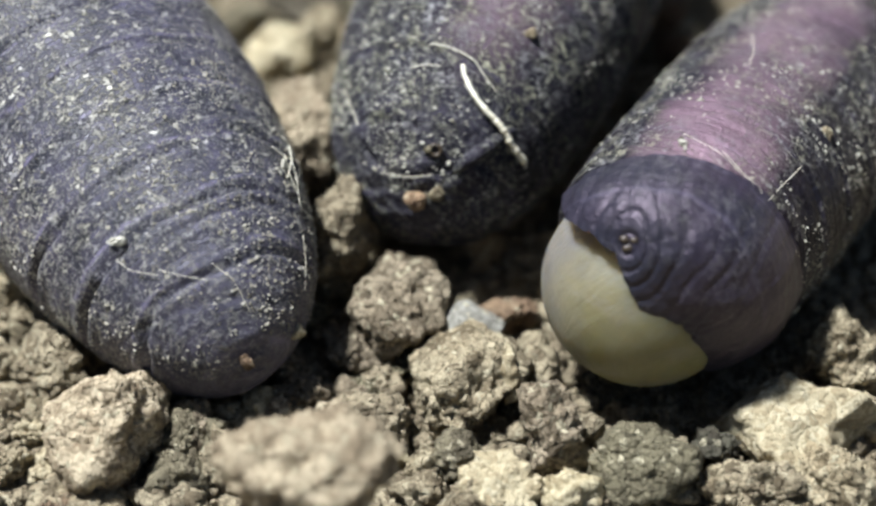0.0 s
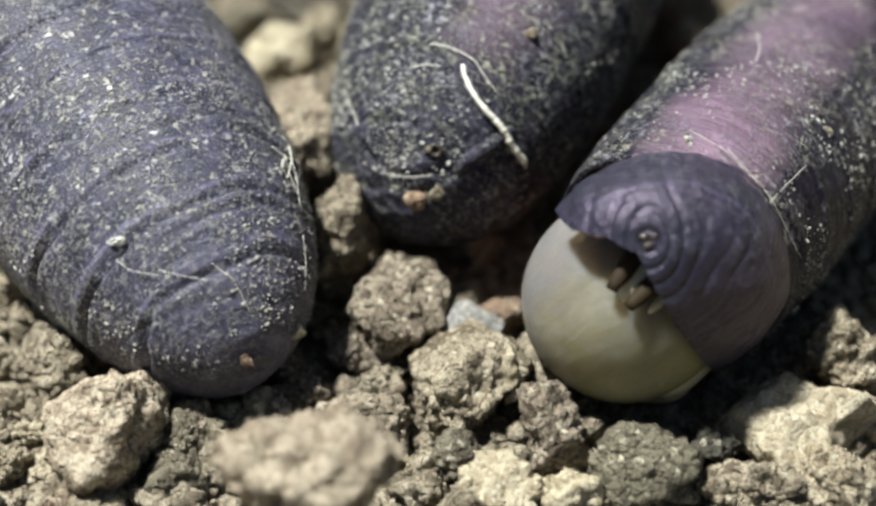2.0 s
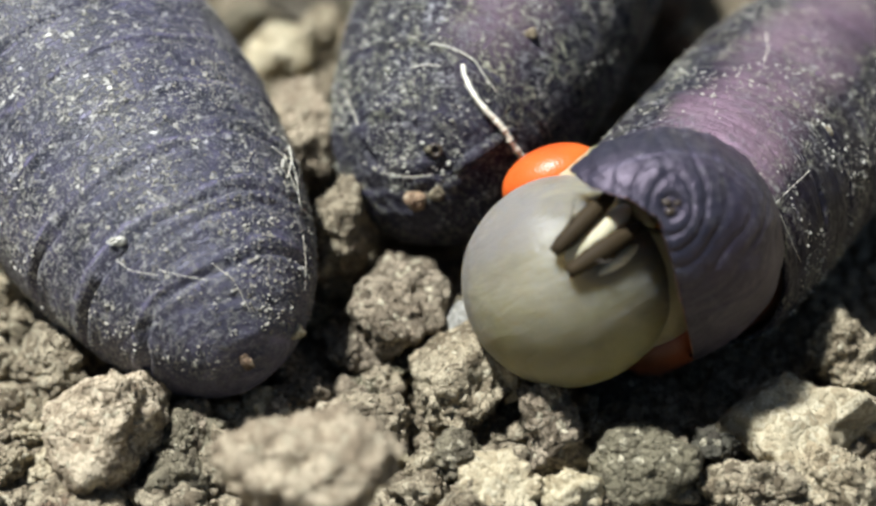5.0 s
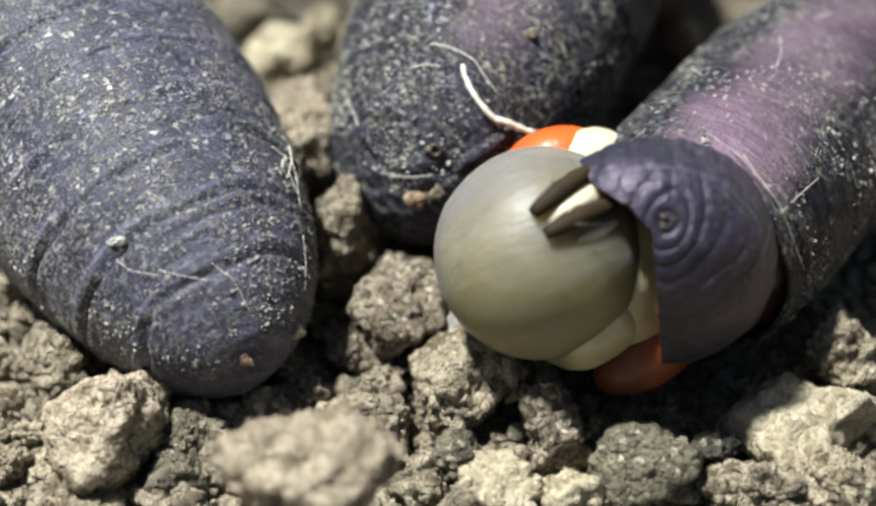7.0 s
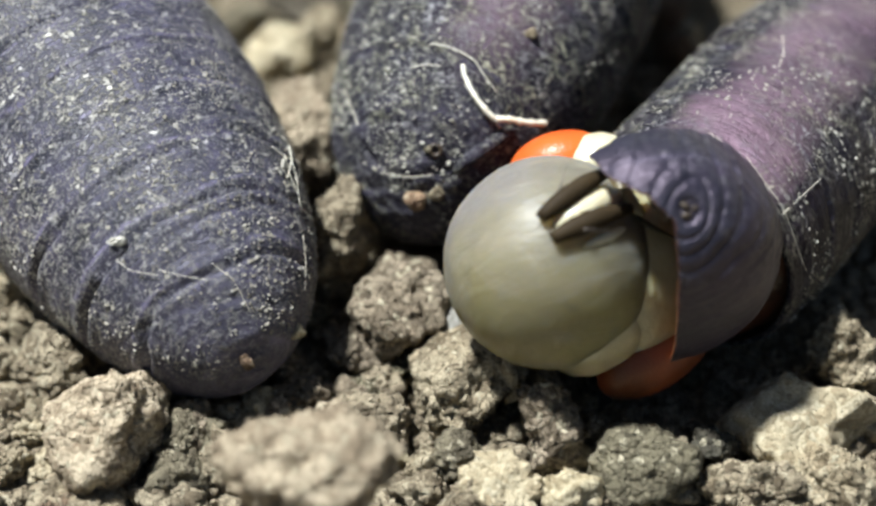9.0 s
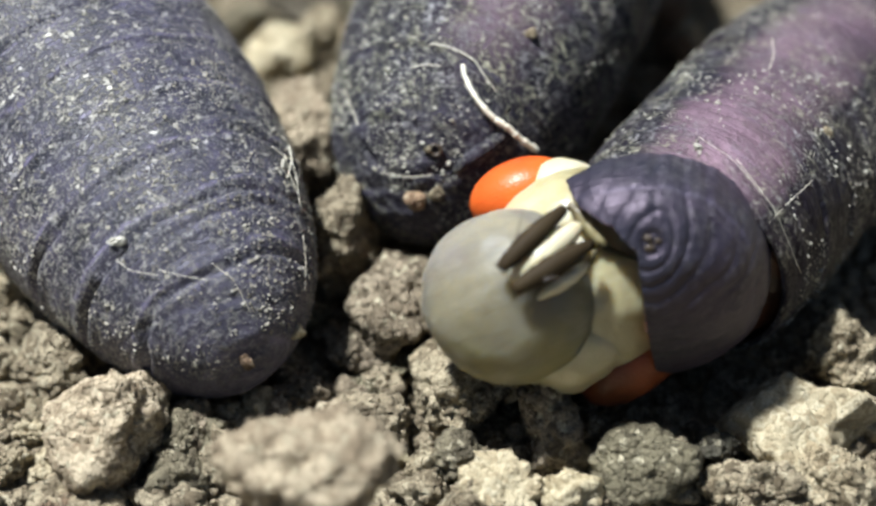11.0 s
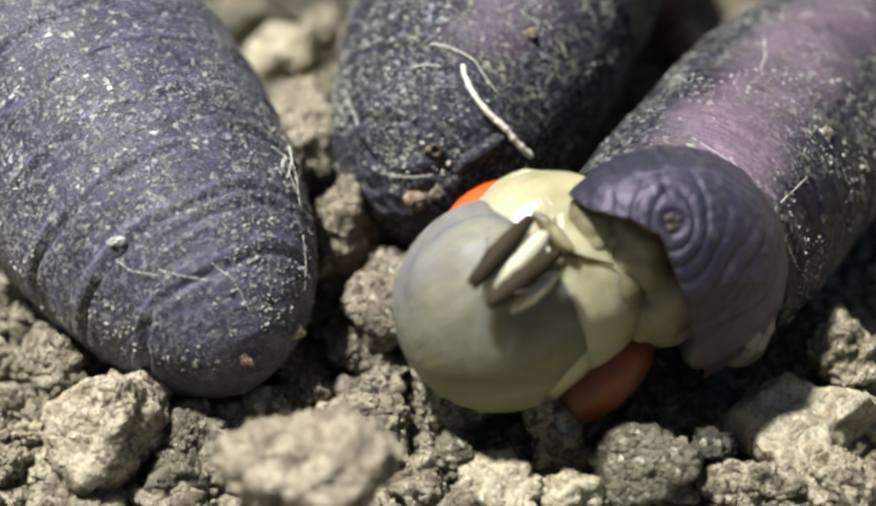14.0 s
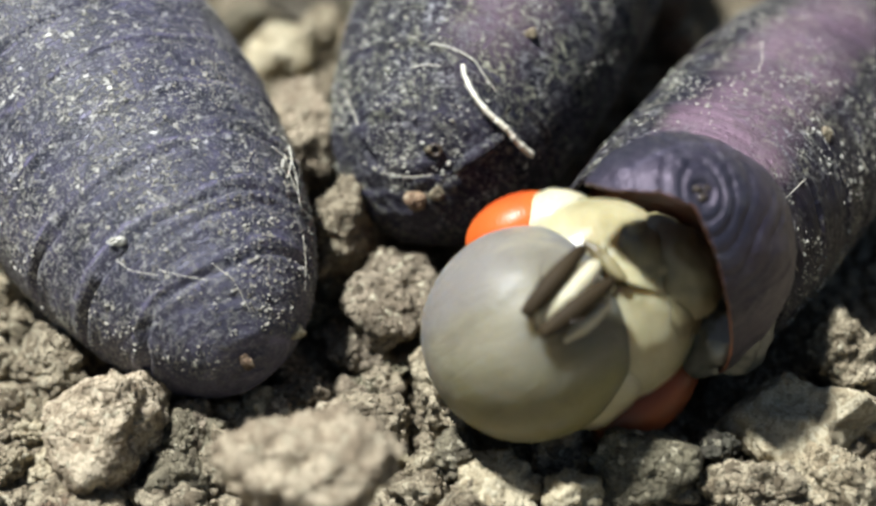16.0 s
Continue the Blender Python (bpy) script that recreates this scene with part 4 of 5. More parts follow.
def motions():
    """The fly works its way out; its sac swells and sinks; the cap lifts."""
    walk(fly, [
        (0.0, at(2.899, -0.512, 1.183, -56.01, -56.89, -92.35)),
        (0.6, at(2.899, -0.512, 1.183, -56.01, -56.89, -92.35)),
        (0.8, at(2.914, -0.502, 1.194, -56.01, -56.89, -92.35)),
        (1.0, at(3.011, -0.462, 1.239, -56.01, -56.89, -92.35)),
        (1.2, at(3.049, -0.436, 1.267, -56.01, -56.89, -92.35)),
        (1.4, at(2.420, -2.195, 2.153, -54.05, -56.89, -92.35)),
        (1.5, at(2.217, -2.530, 2.260, -53.71, -46.19, -91.92)),
        (1.8, at(2.217, -2.483, 2.311, -51.72, -46.19, -91.92)),
        (2.2, at(2.266, -2.391, 2.414, -49.72, -46.19, -91.92)),
        (2.5, at(2.252, -2.373, 2.434, -49.72, -46.19, -91.92)),
        (2.7, at(2.217, -2.405, 2.398, -49.72, -46.19, -91.92)),
        (2.9, at(2.046, -2.483, 2.282, -48.76, -43.43, -91.83)),
        (3.1, at(1.832, -2.670, 2.223, -37.26, -46.15, -106.12)),
        (3.3, at(2.000, -2.624, 2.349, -42.76, -46.96, -98.78)),
        (3.6, at(1.989, -2.591, 2.460, -44.05, -46.99, -98.39)),
        (4.0, at(1.852, -2.463, 2.753, -52.97, -46.99, -98.39)),
        (4.2, at(1.817, -2.435, 2.783, -54.96, -46.99, -98.39)),
        (4.9, at(1.538, -2.431, 2.937, -55.52, -43.17, -97.87)),
        (5.7, at(1.362, -2.414, 3.105, -55.52, -43.17, -97.87)),
        (6.1, at(1.193, -2.550, 2.954, -53.53, -42.95, -100.65)),
        (6.3, at(0.935, -2.732, 2.753, -48.24, -42.43, -105.16)),
        (6.4, at(0.884, -2.963, 2.645, -48.24, -42.43, -105.16)),
        (6.5, at(0.918, -2.949, 2.660, -46.89, -42.55, -104.28)),
        (6.6, at(1.087, -2.782, 2.846, -49.52, -42.95, -100.65)),
        (6.8, at(1.154, -2.570, 3.082, -51.68, -56.51, -100.08)),
        (7.0, at(1.224, -2.234, 3.380, -57.46, -56.51, -100.08)),
        (7.3, at(1.346, -2.234, 3.380, -57.46, -56.51, -100.08)),
        (7.6, at(1.360, -2.316, 3.290, -57.46, -56.51, -100.08)),
        (7.8, at(0.952, -2.692, 2.946, -50.90, -42.55, -104.28)),
        (8.0, at(0.797, -2.859, 2.761, -48.24, -42.43, -105.16)),
        (8.1, at(0.884, -2.701, 2.936, -50.20, -42.76, -102.47)),
        (8.2, at(1.154, -2.493, 3.167, -52.55, -56.91, -101.38)),
        (8.4, at(1.121, -2.344, 3.333, -56.42, -57.01, -100.19)),
        (8.7, at(1.224, -2.270, 3.340, -57.38, -57.01, -100.19)),
        (9.2, at(1.326, -2.270, 3.340, -59.30, -57.01, -100.19)),
        (9.8, at(1.289, -2.353, 3.323, -59.30, -57.01, -100.19)),
        (10.3, at(0.780, -2.878, 2.889, -52.26, -42.43, -105.16)),
        (10.7, at(1.083, -2.473, 3.339, -57.46, -56.51, -100.08)),
        (11.1, at(0.713, -2.833, 2.939, -50.90, -42.55, -104.28)),
        (11.3, at(0.524, -2.608, 3.189, -47.94, -59.64, -104.72)),
        (11.4, at(0.780, -2.500, 3.309, -51.15, -60.01, -100.93)),
        (11.5, at(0.881, -2.356, 3.469, -51.15, -60.01, -100.93)),
        (11.7, at(0.928, -2.464, 3.349, -53.05, -60.01, -100.93)),
        (12.0, at(1.183, -2.473, 3.339, -53.05, -60.01, -100.93)),
        (12.2, at(0.380, -3.180, 2.853, -46.23, -42.43, -105.16)),
        (12.3, at(0.287, -3.211, 2.818, -46.89, -42.55, -104.28)),
        (12.4, at(0.541, -3.076, 2.893, -51.52, -43.17, -97.87)),
        (12.5, at(0.743, -3.107, 2.784, -51.52, -43.17, -97.87)),
        (12.6, at(0.944, -3.098, 2.794, -51.52, -43.17, -97.87)),
        (12.8, at(1.145, -2.906, 3.008, -53.52, -43.17, -97.87)),
        (13.0, at(0.978, -2.655, 3.286, -53.53, -57.01, -100.19)),
        (13.2, at(1.112, -2.641, 3.301, -53.53, -57.01, -100.19)),
        (13.3, at(1.179, -2.704, 3.232, -51.61, -57.01, -100.19)),
        (13.5, at(0.554, -3.363, 2.650, -46.23, -42.43, -105.16)),
        (13.6, at(0.359, -3.607, 2.527, -44.23, -42.43, -105.16)),
        (13.7, at(0.339, -3.616, 2.517, -46.89, -42.55, -104.28)),
        (13.8, at(0.492, -3.550, 2.591, -48.20, -42.76, -102.47)),
        (13.9, at(0.591, -3.287, 2.883, -49.52, -42.95, -100.65)),
        (14.0, at(0.505, -3.119, 3.070, -50.85, -43.11, -98.80)),
        (14.2, at(0.805, -2.868, 3.273, -52.97, -46.99, -98.39)),
        (14.4, at(1.140, -3.059, 2.987, -50.99, -46.99, -98.39)),
        (14.6, at(1.361, -2.881, 3.185, -52.97, -46.99, -98.39)),
        (14.8, at(1.474, -2.774, 3.304, -52.97, -46.99, -98.39)),
        (15.0, at(0.864, -3.332, 2.833, -49.52, -42.95, -100.65)),
        (15.1, at(0.618, -3.603, 2.532, -46.89, -42.55, -104.28)),
        (15.2, at(0.404, -3.754, 2.439, -46.23, -42.43, -105.16)),
        (15.3, at(0.537, -3.732, 2.464, -47.54, -42.66, -103.38)),
        (15.4, at(0.583, -3.532, 2.686, -50.19, -43.03, -99.73)),
        (15.6, at(0.557, -3.155, 3.105, -51.52, -43.17, -97.87)),
        (15.8, at(0.875, -3.066, 3.203, -52.52, -43.17, -97.87)),
        (16.0, at(1.136, -3.354, 2.809, -51.52, -43.17, -97.87)),
    ])
    walk(sac, [
        (0.0, at(0.732, 0.225, -0.349)),
        (0.6, at(0.727, 0.232, -0.379)),
        (0.8, at(0.542, 0.186, -0.281)),
        (1.0, at(-0.502, 0.006, 0.137)),
        (1.2, at(-1.071, -0.082, 0.396)),
        (1.4, at(-1.532, -0.294, 0.427)),
        (1.5, at(-1.416, -0.034, 0.250)),
        (1.8, at(-1.415, -0.031, 0.274)),
        (2.2, at(-1.375, 0.072, 0.133)),
        (2.5, at(-1.379, 0.113, 0.117)),
        (2.7, at(-1.430, 0.108, 0.076)),
        (2.9, at(-2.900, 0.050, 0.750)),
        (3.1, at(-2.900, 0.050, 0.750)),
        (3.3, at(-1.544, -0.094, 0.165)),
        (3.6, at(-1.301, -0.091, 0.049)),
        (4.0, at(-1.306, -0.039, -0.034)),
        (4.2, at(-1.312, 0.010, -0.031)),
        (4.9, at(-1.313, 0.146, -0.058)),
        (5.7, at(-1.416, 0.180, -0.051)),
        (6.1, at(-2.108, 0.010, 0.390)),
        (6.3, at(-2.900, 0.050, 0.750)),
        (6.4, at(-2.900, 0.050, 0.750)),
        (6.5, at(-2.766, 0.023, 0.668)),
        (6.6, at(-2.097, 0.012, 0.282)),
        (6.8, at(-1.393, -0.202, 0.118)),
        (7.0, at(-1.279, -0.072, -0.013)),
        (7.3, at(-1.285, -0.054, -0.023)),
        (7.6, at(-1.261, -0.132, 0.039)),
        (7.8, at(-2.766, 0.037, 0.659)),
        (8.0, at(-2.900, 0.050, 0.750)),
        (8.1, at(-2.458, 0.022, 0.476)),
        (8.2, at(-1.676, -0.172, 0.189)),
        (8.4, at(-1.428, -0.104, 0.029)),
        (8.7, at(-1.299, -0.010, 0.013)),
        (9.2, at(-1.297, -0.022, -0.016)),
        (9.8, at(-1.330, -0.083, 0.006)),
        (10.3, at(-2.900, 0.050, 0.750)),
        (10.7, at(-1.422, -0.116, 0.046)),
        (11.1, at(-2.766, 0.027, 0.667)),
        (11.3, at(-2.082, -0.148, 0.448)),
        (11.4, at(-1.412, -0.181, 0.121)),
        (11.5, at(-1.377, -0.002, -0.014)),
        (11.7, at(-1.366, -0.025, 0.026)),
        (12.0, at(-1.350, -0.069, 0.041)),
        (12.2, at(-2.900, 0.050, 0.750)),
        (12.3, at(-2.767, 0.030, 0.676)),
        (12.4, at(-1.467, 0.077, 0.050)),
        (12.5, at(-1.304, 0.012, -0.058)),
        (12.6, at(-1.302, -0.026, -0.037)),
        (12.8, at(-1.298, 0.048, -0.176)),
        (13.0, at(-1.350, -0.026, -0.059)),
        (13.2, at(-1.303, -0.192, -0.079)),
        (13.3, at(-1.313, -0.148, -0.015)),
        (13.5, at(-2.900, 0.050, 0.750)),
        (13.6, at(-2.900, 0.050, 0.750)),
        (13.7, at(-2.765, 0.016, 0.671)),
        (13.8, at(-2.454, -0.037, 0.493)),
        (13.9, at(-2.095, 0.024, 0.260)),
        (14.0, at(-1.687, 0.108, 0.031)),
        (14.2, at(-1.373, 0.108, -0.091)),
        (14.4, at(-1.314, 0.044, -0.113)),
        (14.6, at(-1.320, 0.110, -0.185)),
        (14.8, at(-1.315, 0.085, -0.211)),
        (15.0, at(-2.095, -0.025, 0.300)),
        (15.1, at(-2.766, 0.025, 0.672)),
        (15.2, at(-2.900, 0.050, 0.750)),
        (15.3, at(-2.616, -0.014, 0.588)),
        (15.4, at(-1.894, -0.060, 0.228)),
        (15.6, at(-1.469, 0.156, -0.010)),
        (15.8, at(-1.368, 0.299, -0.160)),
        (16.0, at(-1.346, -0.004, -0.151)),
    ])
    walk(cap, [
        (0.0, at(3.552, 0.581, 1.537, 0.62, -0.75, 7.87)),
        (0.5, at(3.552, 0.581, 1.537, 0.62, -0.75, 7.87)),
        (0.8, at(3.564, 0.589, 1.524, -0.08, -0.46, 8.19)),
        (1.0, at(3.690, 0.688, 1.410, -6.49, 2.63, 8.29)),
        (1.2, at(3.690, 0.688, 1.410, -6.49, 2.63, 8.29)),
        (1.5, at(3.579, 0.583, 1.448, -2.01, -5.87, 19.12)),
        (2.0, at(3.427, 0.405, 1.599, 0.99, -15.22, 20.83)),
        (2.5, at(3.360, 0.358, 1.637, 0.18, -19.32, 20.12)),
        (2.8, at(3.486, 0.484, 1.493, -3.80, -11.37, 20.60)),
        (3.0, at(3.553, 0.551, 1.416, -5.97, -7.20, 20.45)),
        (3.5, at(3.421, 0.443, 1.474, -3.95, -12.91, 20.97)),
        (4.0, at(3.285, 0.323, 1.694, -9.33, -24.18, 24.06)),
        (4.2, at(3.276, 0.317, 1.700, -9.34, -24.62, 24.20)),
        (5.0, at(3.285, 0.323, 1.694, -9.33, -24.18, 24.06)),
        (5.8, at(3.276, 0.317, 1.700, -9.34, -24.62, 24.20)),
        (6.3, at(3.559, 0.520, 1.506, -9.97, -11.21, 19.86)),
        (6.5, at(3.589, 0.542, 1.485, -10.13, -9.78, 19.37)),
        (7.0, at(3.468, 0.511, 1.489, -14.66, -17.45, 18.91)),
        (7.5, at(3.334, 0.402, 1.653, -16.20, -26.33, 25.01)),
        (7.8, at(3.510, 0.516, 1.489, -13.39, -15.63, 20.25)),
        (8.0, at(3.611, 0.581, 1.395, -12.48, -9.38, 17.92)),
        (8.5, at(3.452, 0.476, 1.463, -17.28, -18.25, 20.51)),
        (9.0, at(3.344, 0.385, 1.575, -17.96, -25.11, 25.68)),
        (9.2, at(3.317, 0.365, 1.593, -18.74, -26.60, 26.65)),
        (9.8, at(3.331, 0.375, 1.584, -18.35, -25.85, 26.16)),
        (10.3, at(3.611, 0.581, 1.395, -12.48, -9.38, 17.92)),
        (10.7, at(3.424, 0.444, 1.521, -15.90, -20.53, 23.01)),
        (11.1, at(3.585, 0.561, 1.413, -12.86, -11.00, 18.57)),
        (11.5, at(3.398, 0.440, 1.571, -19.63, -25.40, 25.40)),
        (12.0, at(3.256, 0.346, 1.705, -14.69, -33.94, 26.07)),
        (12.2, at(3.449, 0.403, 1.544, -14.07, -25.22, 27.36)),
        (12.5, at(3.449, 0.403, 1.544, -14.07, -25.22, 27.36)),
        (12.8, at(3.230, 0.241, 1.733, -15.58, -33.21, 32.31)),
        (13.0, at(3.159, 0.188, 1.795, -16.30, -35.80, 34.06)),
        (13.2, at(3.159, 0.188, 1.795, -16.30, -35.80, 34.06)),
        (13.4, at(3.219, 0.256, 1.735, -10.18, -32.61, 29.43)),
        (13.5, at(3.290, 0.338, 1.663, -3.65, -28.11, 25.10)),
        (13.6, at(3.292, 0.346, 1.670, -4.28, -28.03, 24.98)),
        (14.0, at(3.298, 0.379, 1.696, -6.82, -27.71, 24.48)),
        (14.2, at(3.244, 0.337, 1.740, -7.83, -31.58, 24.41)),
        (14.4, at(3.203, 0.303, 1.774, -8.75, -34.61, 24.47)),
        (14.5, at(3.145, 0.257, 1.820, -10.25, -38.74, 24.74)),
        (14.6, at(3.131, 0.219, 1.858, -12.60, -42.11, 31.06)),
        (14.8, at(3.119, 0.176, 1.901, -15.55, -45.71, 38.76)),
        (15.0, at(3.187, 0.263, 1.786, -7.72, -35.19, 29.98)),
        (15.2, at(3.228, 0.334, 1.755, -4.36, -29.37, 24.79)),
        (15.5, at(3.228, 0.334, 1.755, -4.36, -29.37, 24.79)),
        (15.8, at(3.178, 0.246, 1.840, -9.77, -38.48, 31.10)),
        (16.0, at(3.155, 0.207, 1.878, -12.89, -42.31, 34.69)),
    ])
    walk(case, [
        (0.0, at(4.664, 1.863, 1.341, -24.64, -8.00, -119.11)),
        (0.5, at(4.679, 1.871, 1.342, -25.28, -8.23, -119.27)),
        (1.0, at(4.620, 1.807, 1.292, -23.17, -7.90, -118.28)),
        (1.5, at(4.620, 1.836, 1.306, -23.97, -8.12, -118.57)),
        (2.0, at(4.684, 1.872, 1.375, -26.45, -8.36, -119.33)),
        (2.5, at(4.659, 1.883, 1.369, -26.10, -8.32, -119.35)),
        (3.0, at(4.594, 1.824, 1.307, -23.23, -7.66, -118.18)),
        (3.5, at(4.609, 1.840, 1.315, -23.85, -7.90, -118.34)),
        (4.0, at(4.740, 1.911, 1.412, -29.66, -8.74, -120.36)),
        (6.5, at(4.688, 1.803, 1.295, -27.93, -8.20, -119.69)),
        (7.0, at(4.814, 1.832, 1.362, -32.10, -8.80, -121.06)),
        (7.5, at(4.819, 1.828, 1.375, -31.79, -8.71, -121.34)),
        (8.0, at(4.736, 1.804, 1.316, -28.44, -8.13, -120.04)),
        (8.5, at(4.818, 1.839, 1.371, -32.27, -8.62, -120.84)),
        (9.0, at(4.831, 1.837, 1.388, -32.75, -8.37, -120.93)),
        (11.5, at(4.669, 1.811, 1.323, -29.13, -8.11, -120.30)),
        (12.0, at(4.536, 1.848, 1.334, -26.91, -7.79, -119.87)),
        (12.5, at(4.652, 1.813, 1.329, -27.95, -7.74, -120.40)),
        (13.0, at(4.585, 1.805, 1.304, -26.25, -7.60, -119.57)),
        (13.5, at(4.710, 1.788, 1.315, -29.16, -7.84, -120.51)),
        (14.0, at(4.700, 1.814, 1.334, -28.76, -7.88, -120.15)),
        (14.5, at(4.708, 1.804, 1.291, -28.75, -8.22, -119.76)),
        (15.0, at(4.697, 1.791, 1.305, -28.76, -7.97, -119.95)),
        (15.5, at(4.703, 1.799, 1.303, -28.35, -7.92, -119.78)),
        (16.0, at(4.684, 1.789, 1.303, -28.12, -7.89, -120.03)),
    ])
    walk(fibre_end, [
        (0.0, at(0.754, 0.705, 2.771, 0.00, -0.00, 0.00)),
        (4.2, at(0.754, 0.705, 2.771, 0.00, -0.00, 0.00)),
        (5.5, at(0.754, 0.705, 2.771, -0.04, -2.23, 2.01)),
        (6.5, at(0.754, 0.705, 2.771, -0.16, -4.46, 4.02)),
        (6.8, at(0.754, 0.705, 2.771, -1.43, -13.28, 12.27)),
        (7.0, at(0.754, 0.705, 2.771, -6.06, -25.90, 25.93)),
        (7.5, at(0.754, 0.705, 2.771, -10.35, -32.32, 34.72)),
        (7.8, at(0.754, 0.705, 2.771, -1.43, -13.28, 12.27)),
        (8.0, at(0.754, 0.705, 2.771, -0.04, -2.23, 2.01)),
        (8.3, at(0.754, 0.705, 2.771, -3.56, -20.42, 19.58)),
        (8.5, at(0.754, 0.705, 2.771, -8.91, -30.45, 31.96)),
        (9.0, at(0.754, 0.705, 2.771, -12.48, -34.70, 38.57)),
        (9.2, at(0.754, 0.705, 2.771, -11.38, -33.52, 36.62)),
        (10.3, at(0.754, 0.705, 2.771, -0.28, -5.94, 5.37)),
        (10.7, at(0.754, 0.705, 2.771, -5.03, -23.88, 23.49)),
        (11.2, at(0.754, 0.705, 2.771, -0.53, -8.15, 7.41)),
        (11.5, at(0.754, 0.705, 2.771, -0.99, -11.09, 10.16)),
        (12.0, at(0.754, 0.705, 2.771, -0.35, -6.68, 6.05)),
        (16.0, at(0.754, 0.705, 2.771, -0.53, -8.15, 7.41)),
    ])
    walk(eyes[0], [
        (0.0, at(-2.40, -0.68, 0.34, -10, 0, 0)),
        (2.2, at(-2.40, -0.68, 0.34, -10, 0, 0)),
        (2.8, at(-2.36, -0.72, 0.35, -10, 0, 0)),
        (3.0, at(-2.36, -0.72, 0.35, -10, 0, 0)),
        (3.5, at(-1.85, -1.42, 0.50, -10, 0, 0)),
        (4.0, at(-1.80, -1.38, 0.47, -10, 0, 0)),
        (4.2, at(-1.80, -1.38, 0.47, -10, 0, 0)),
        (4.9, at(-1.98, -1.14, 0.42, -10, 0, 0)),
        (5.7, at(-2.05, -1.06, 0.40, -10, 0, 0)),
        (6.1, at(-2.05, -1.16, 0.51, -10, 0, 0)),
        (6.5, at(-2.05, -1.16, 0.51, -10, 0, 0)),
        (7.0, at(-2.05, -1.32, 0.72, -10, 0, 0)),
        (7.5, at(-2.05, -1.39, 0.72, -10, 0, 0)),
        (8.0, at(-2.05, -1.14, 0.48, -10, 0, 0)),
        (8.5, at(-2.05, -1.36, 0.69, -10, 0, 0)),
        (9.0, at(-2.05, -1.36, 0.69, -10, 0, 0)),
        (9.2, at(-2.05, -1.36, 0.69, -10, 0, 0)),
        (9.8, at(-2.05, -1.36, 0.69, -10, 0, 0)),
        (10.3, at(-2.05, -1.14, 0.48, -10, 0, 0)),
        (10.7, at(-2.05, -1.36, 0.69, -10, 0, 0)),
        (11.1, at(-2.05, -1.14, 0.48, -10, 0, 0)),
        (11.5, at(-2.05, -1.20, 0.73, -10, 0, 0)),
        (12.0, at(-2.05, -1.27, 0.68, -10, 0, 0)),
        (12.5, at(-2.05, -1.02, 0.41, -10, 0, 0)),
        (13.0, at(-2.05, -1.12, 0.69, -10, 0, 0)),
        (13.5, at(-2.05, -1.05, 0.38, -10, 0, 0)),
        (14.0, at(-2.05, -0.88, 0.58, -10, 0, 0)),
        (14.5, at(-2.05, -1.10, 0.35, -10, 0, 0)),
        (15.0, at(-2.05, -1.11, 0.41, -10, 0, 0)),
        (15.5, at(-2.05, -1.08, 0.51, -10, 0, 0)),
        (16.0, at(-2.05, -1.22, 0.41, -10, 0, 0)),
    ])
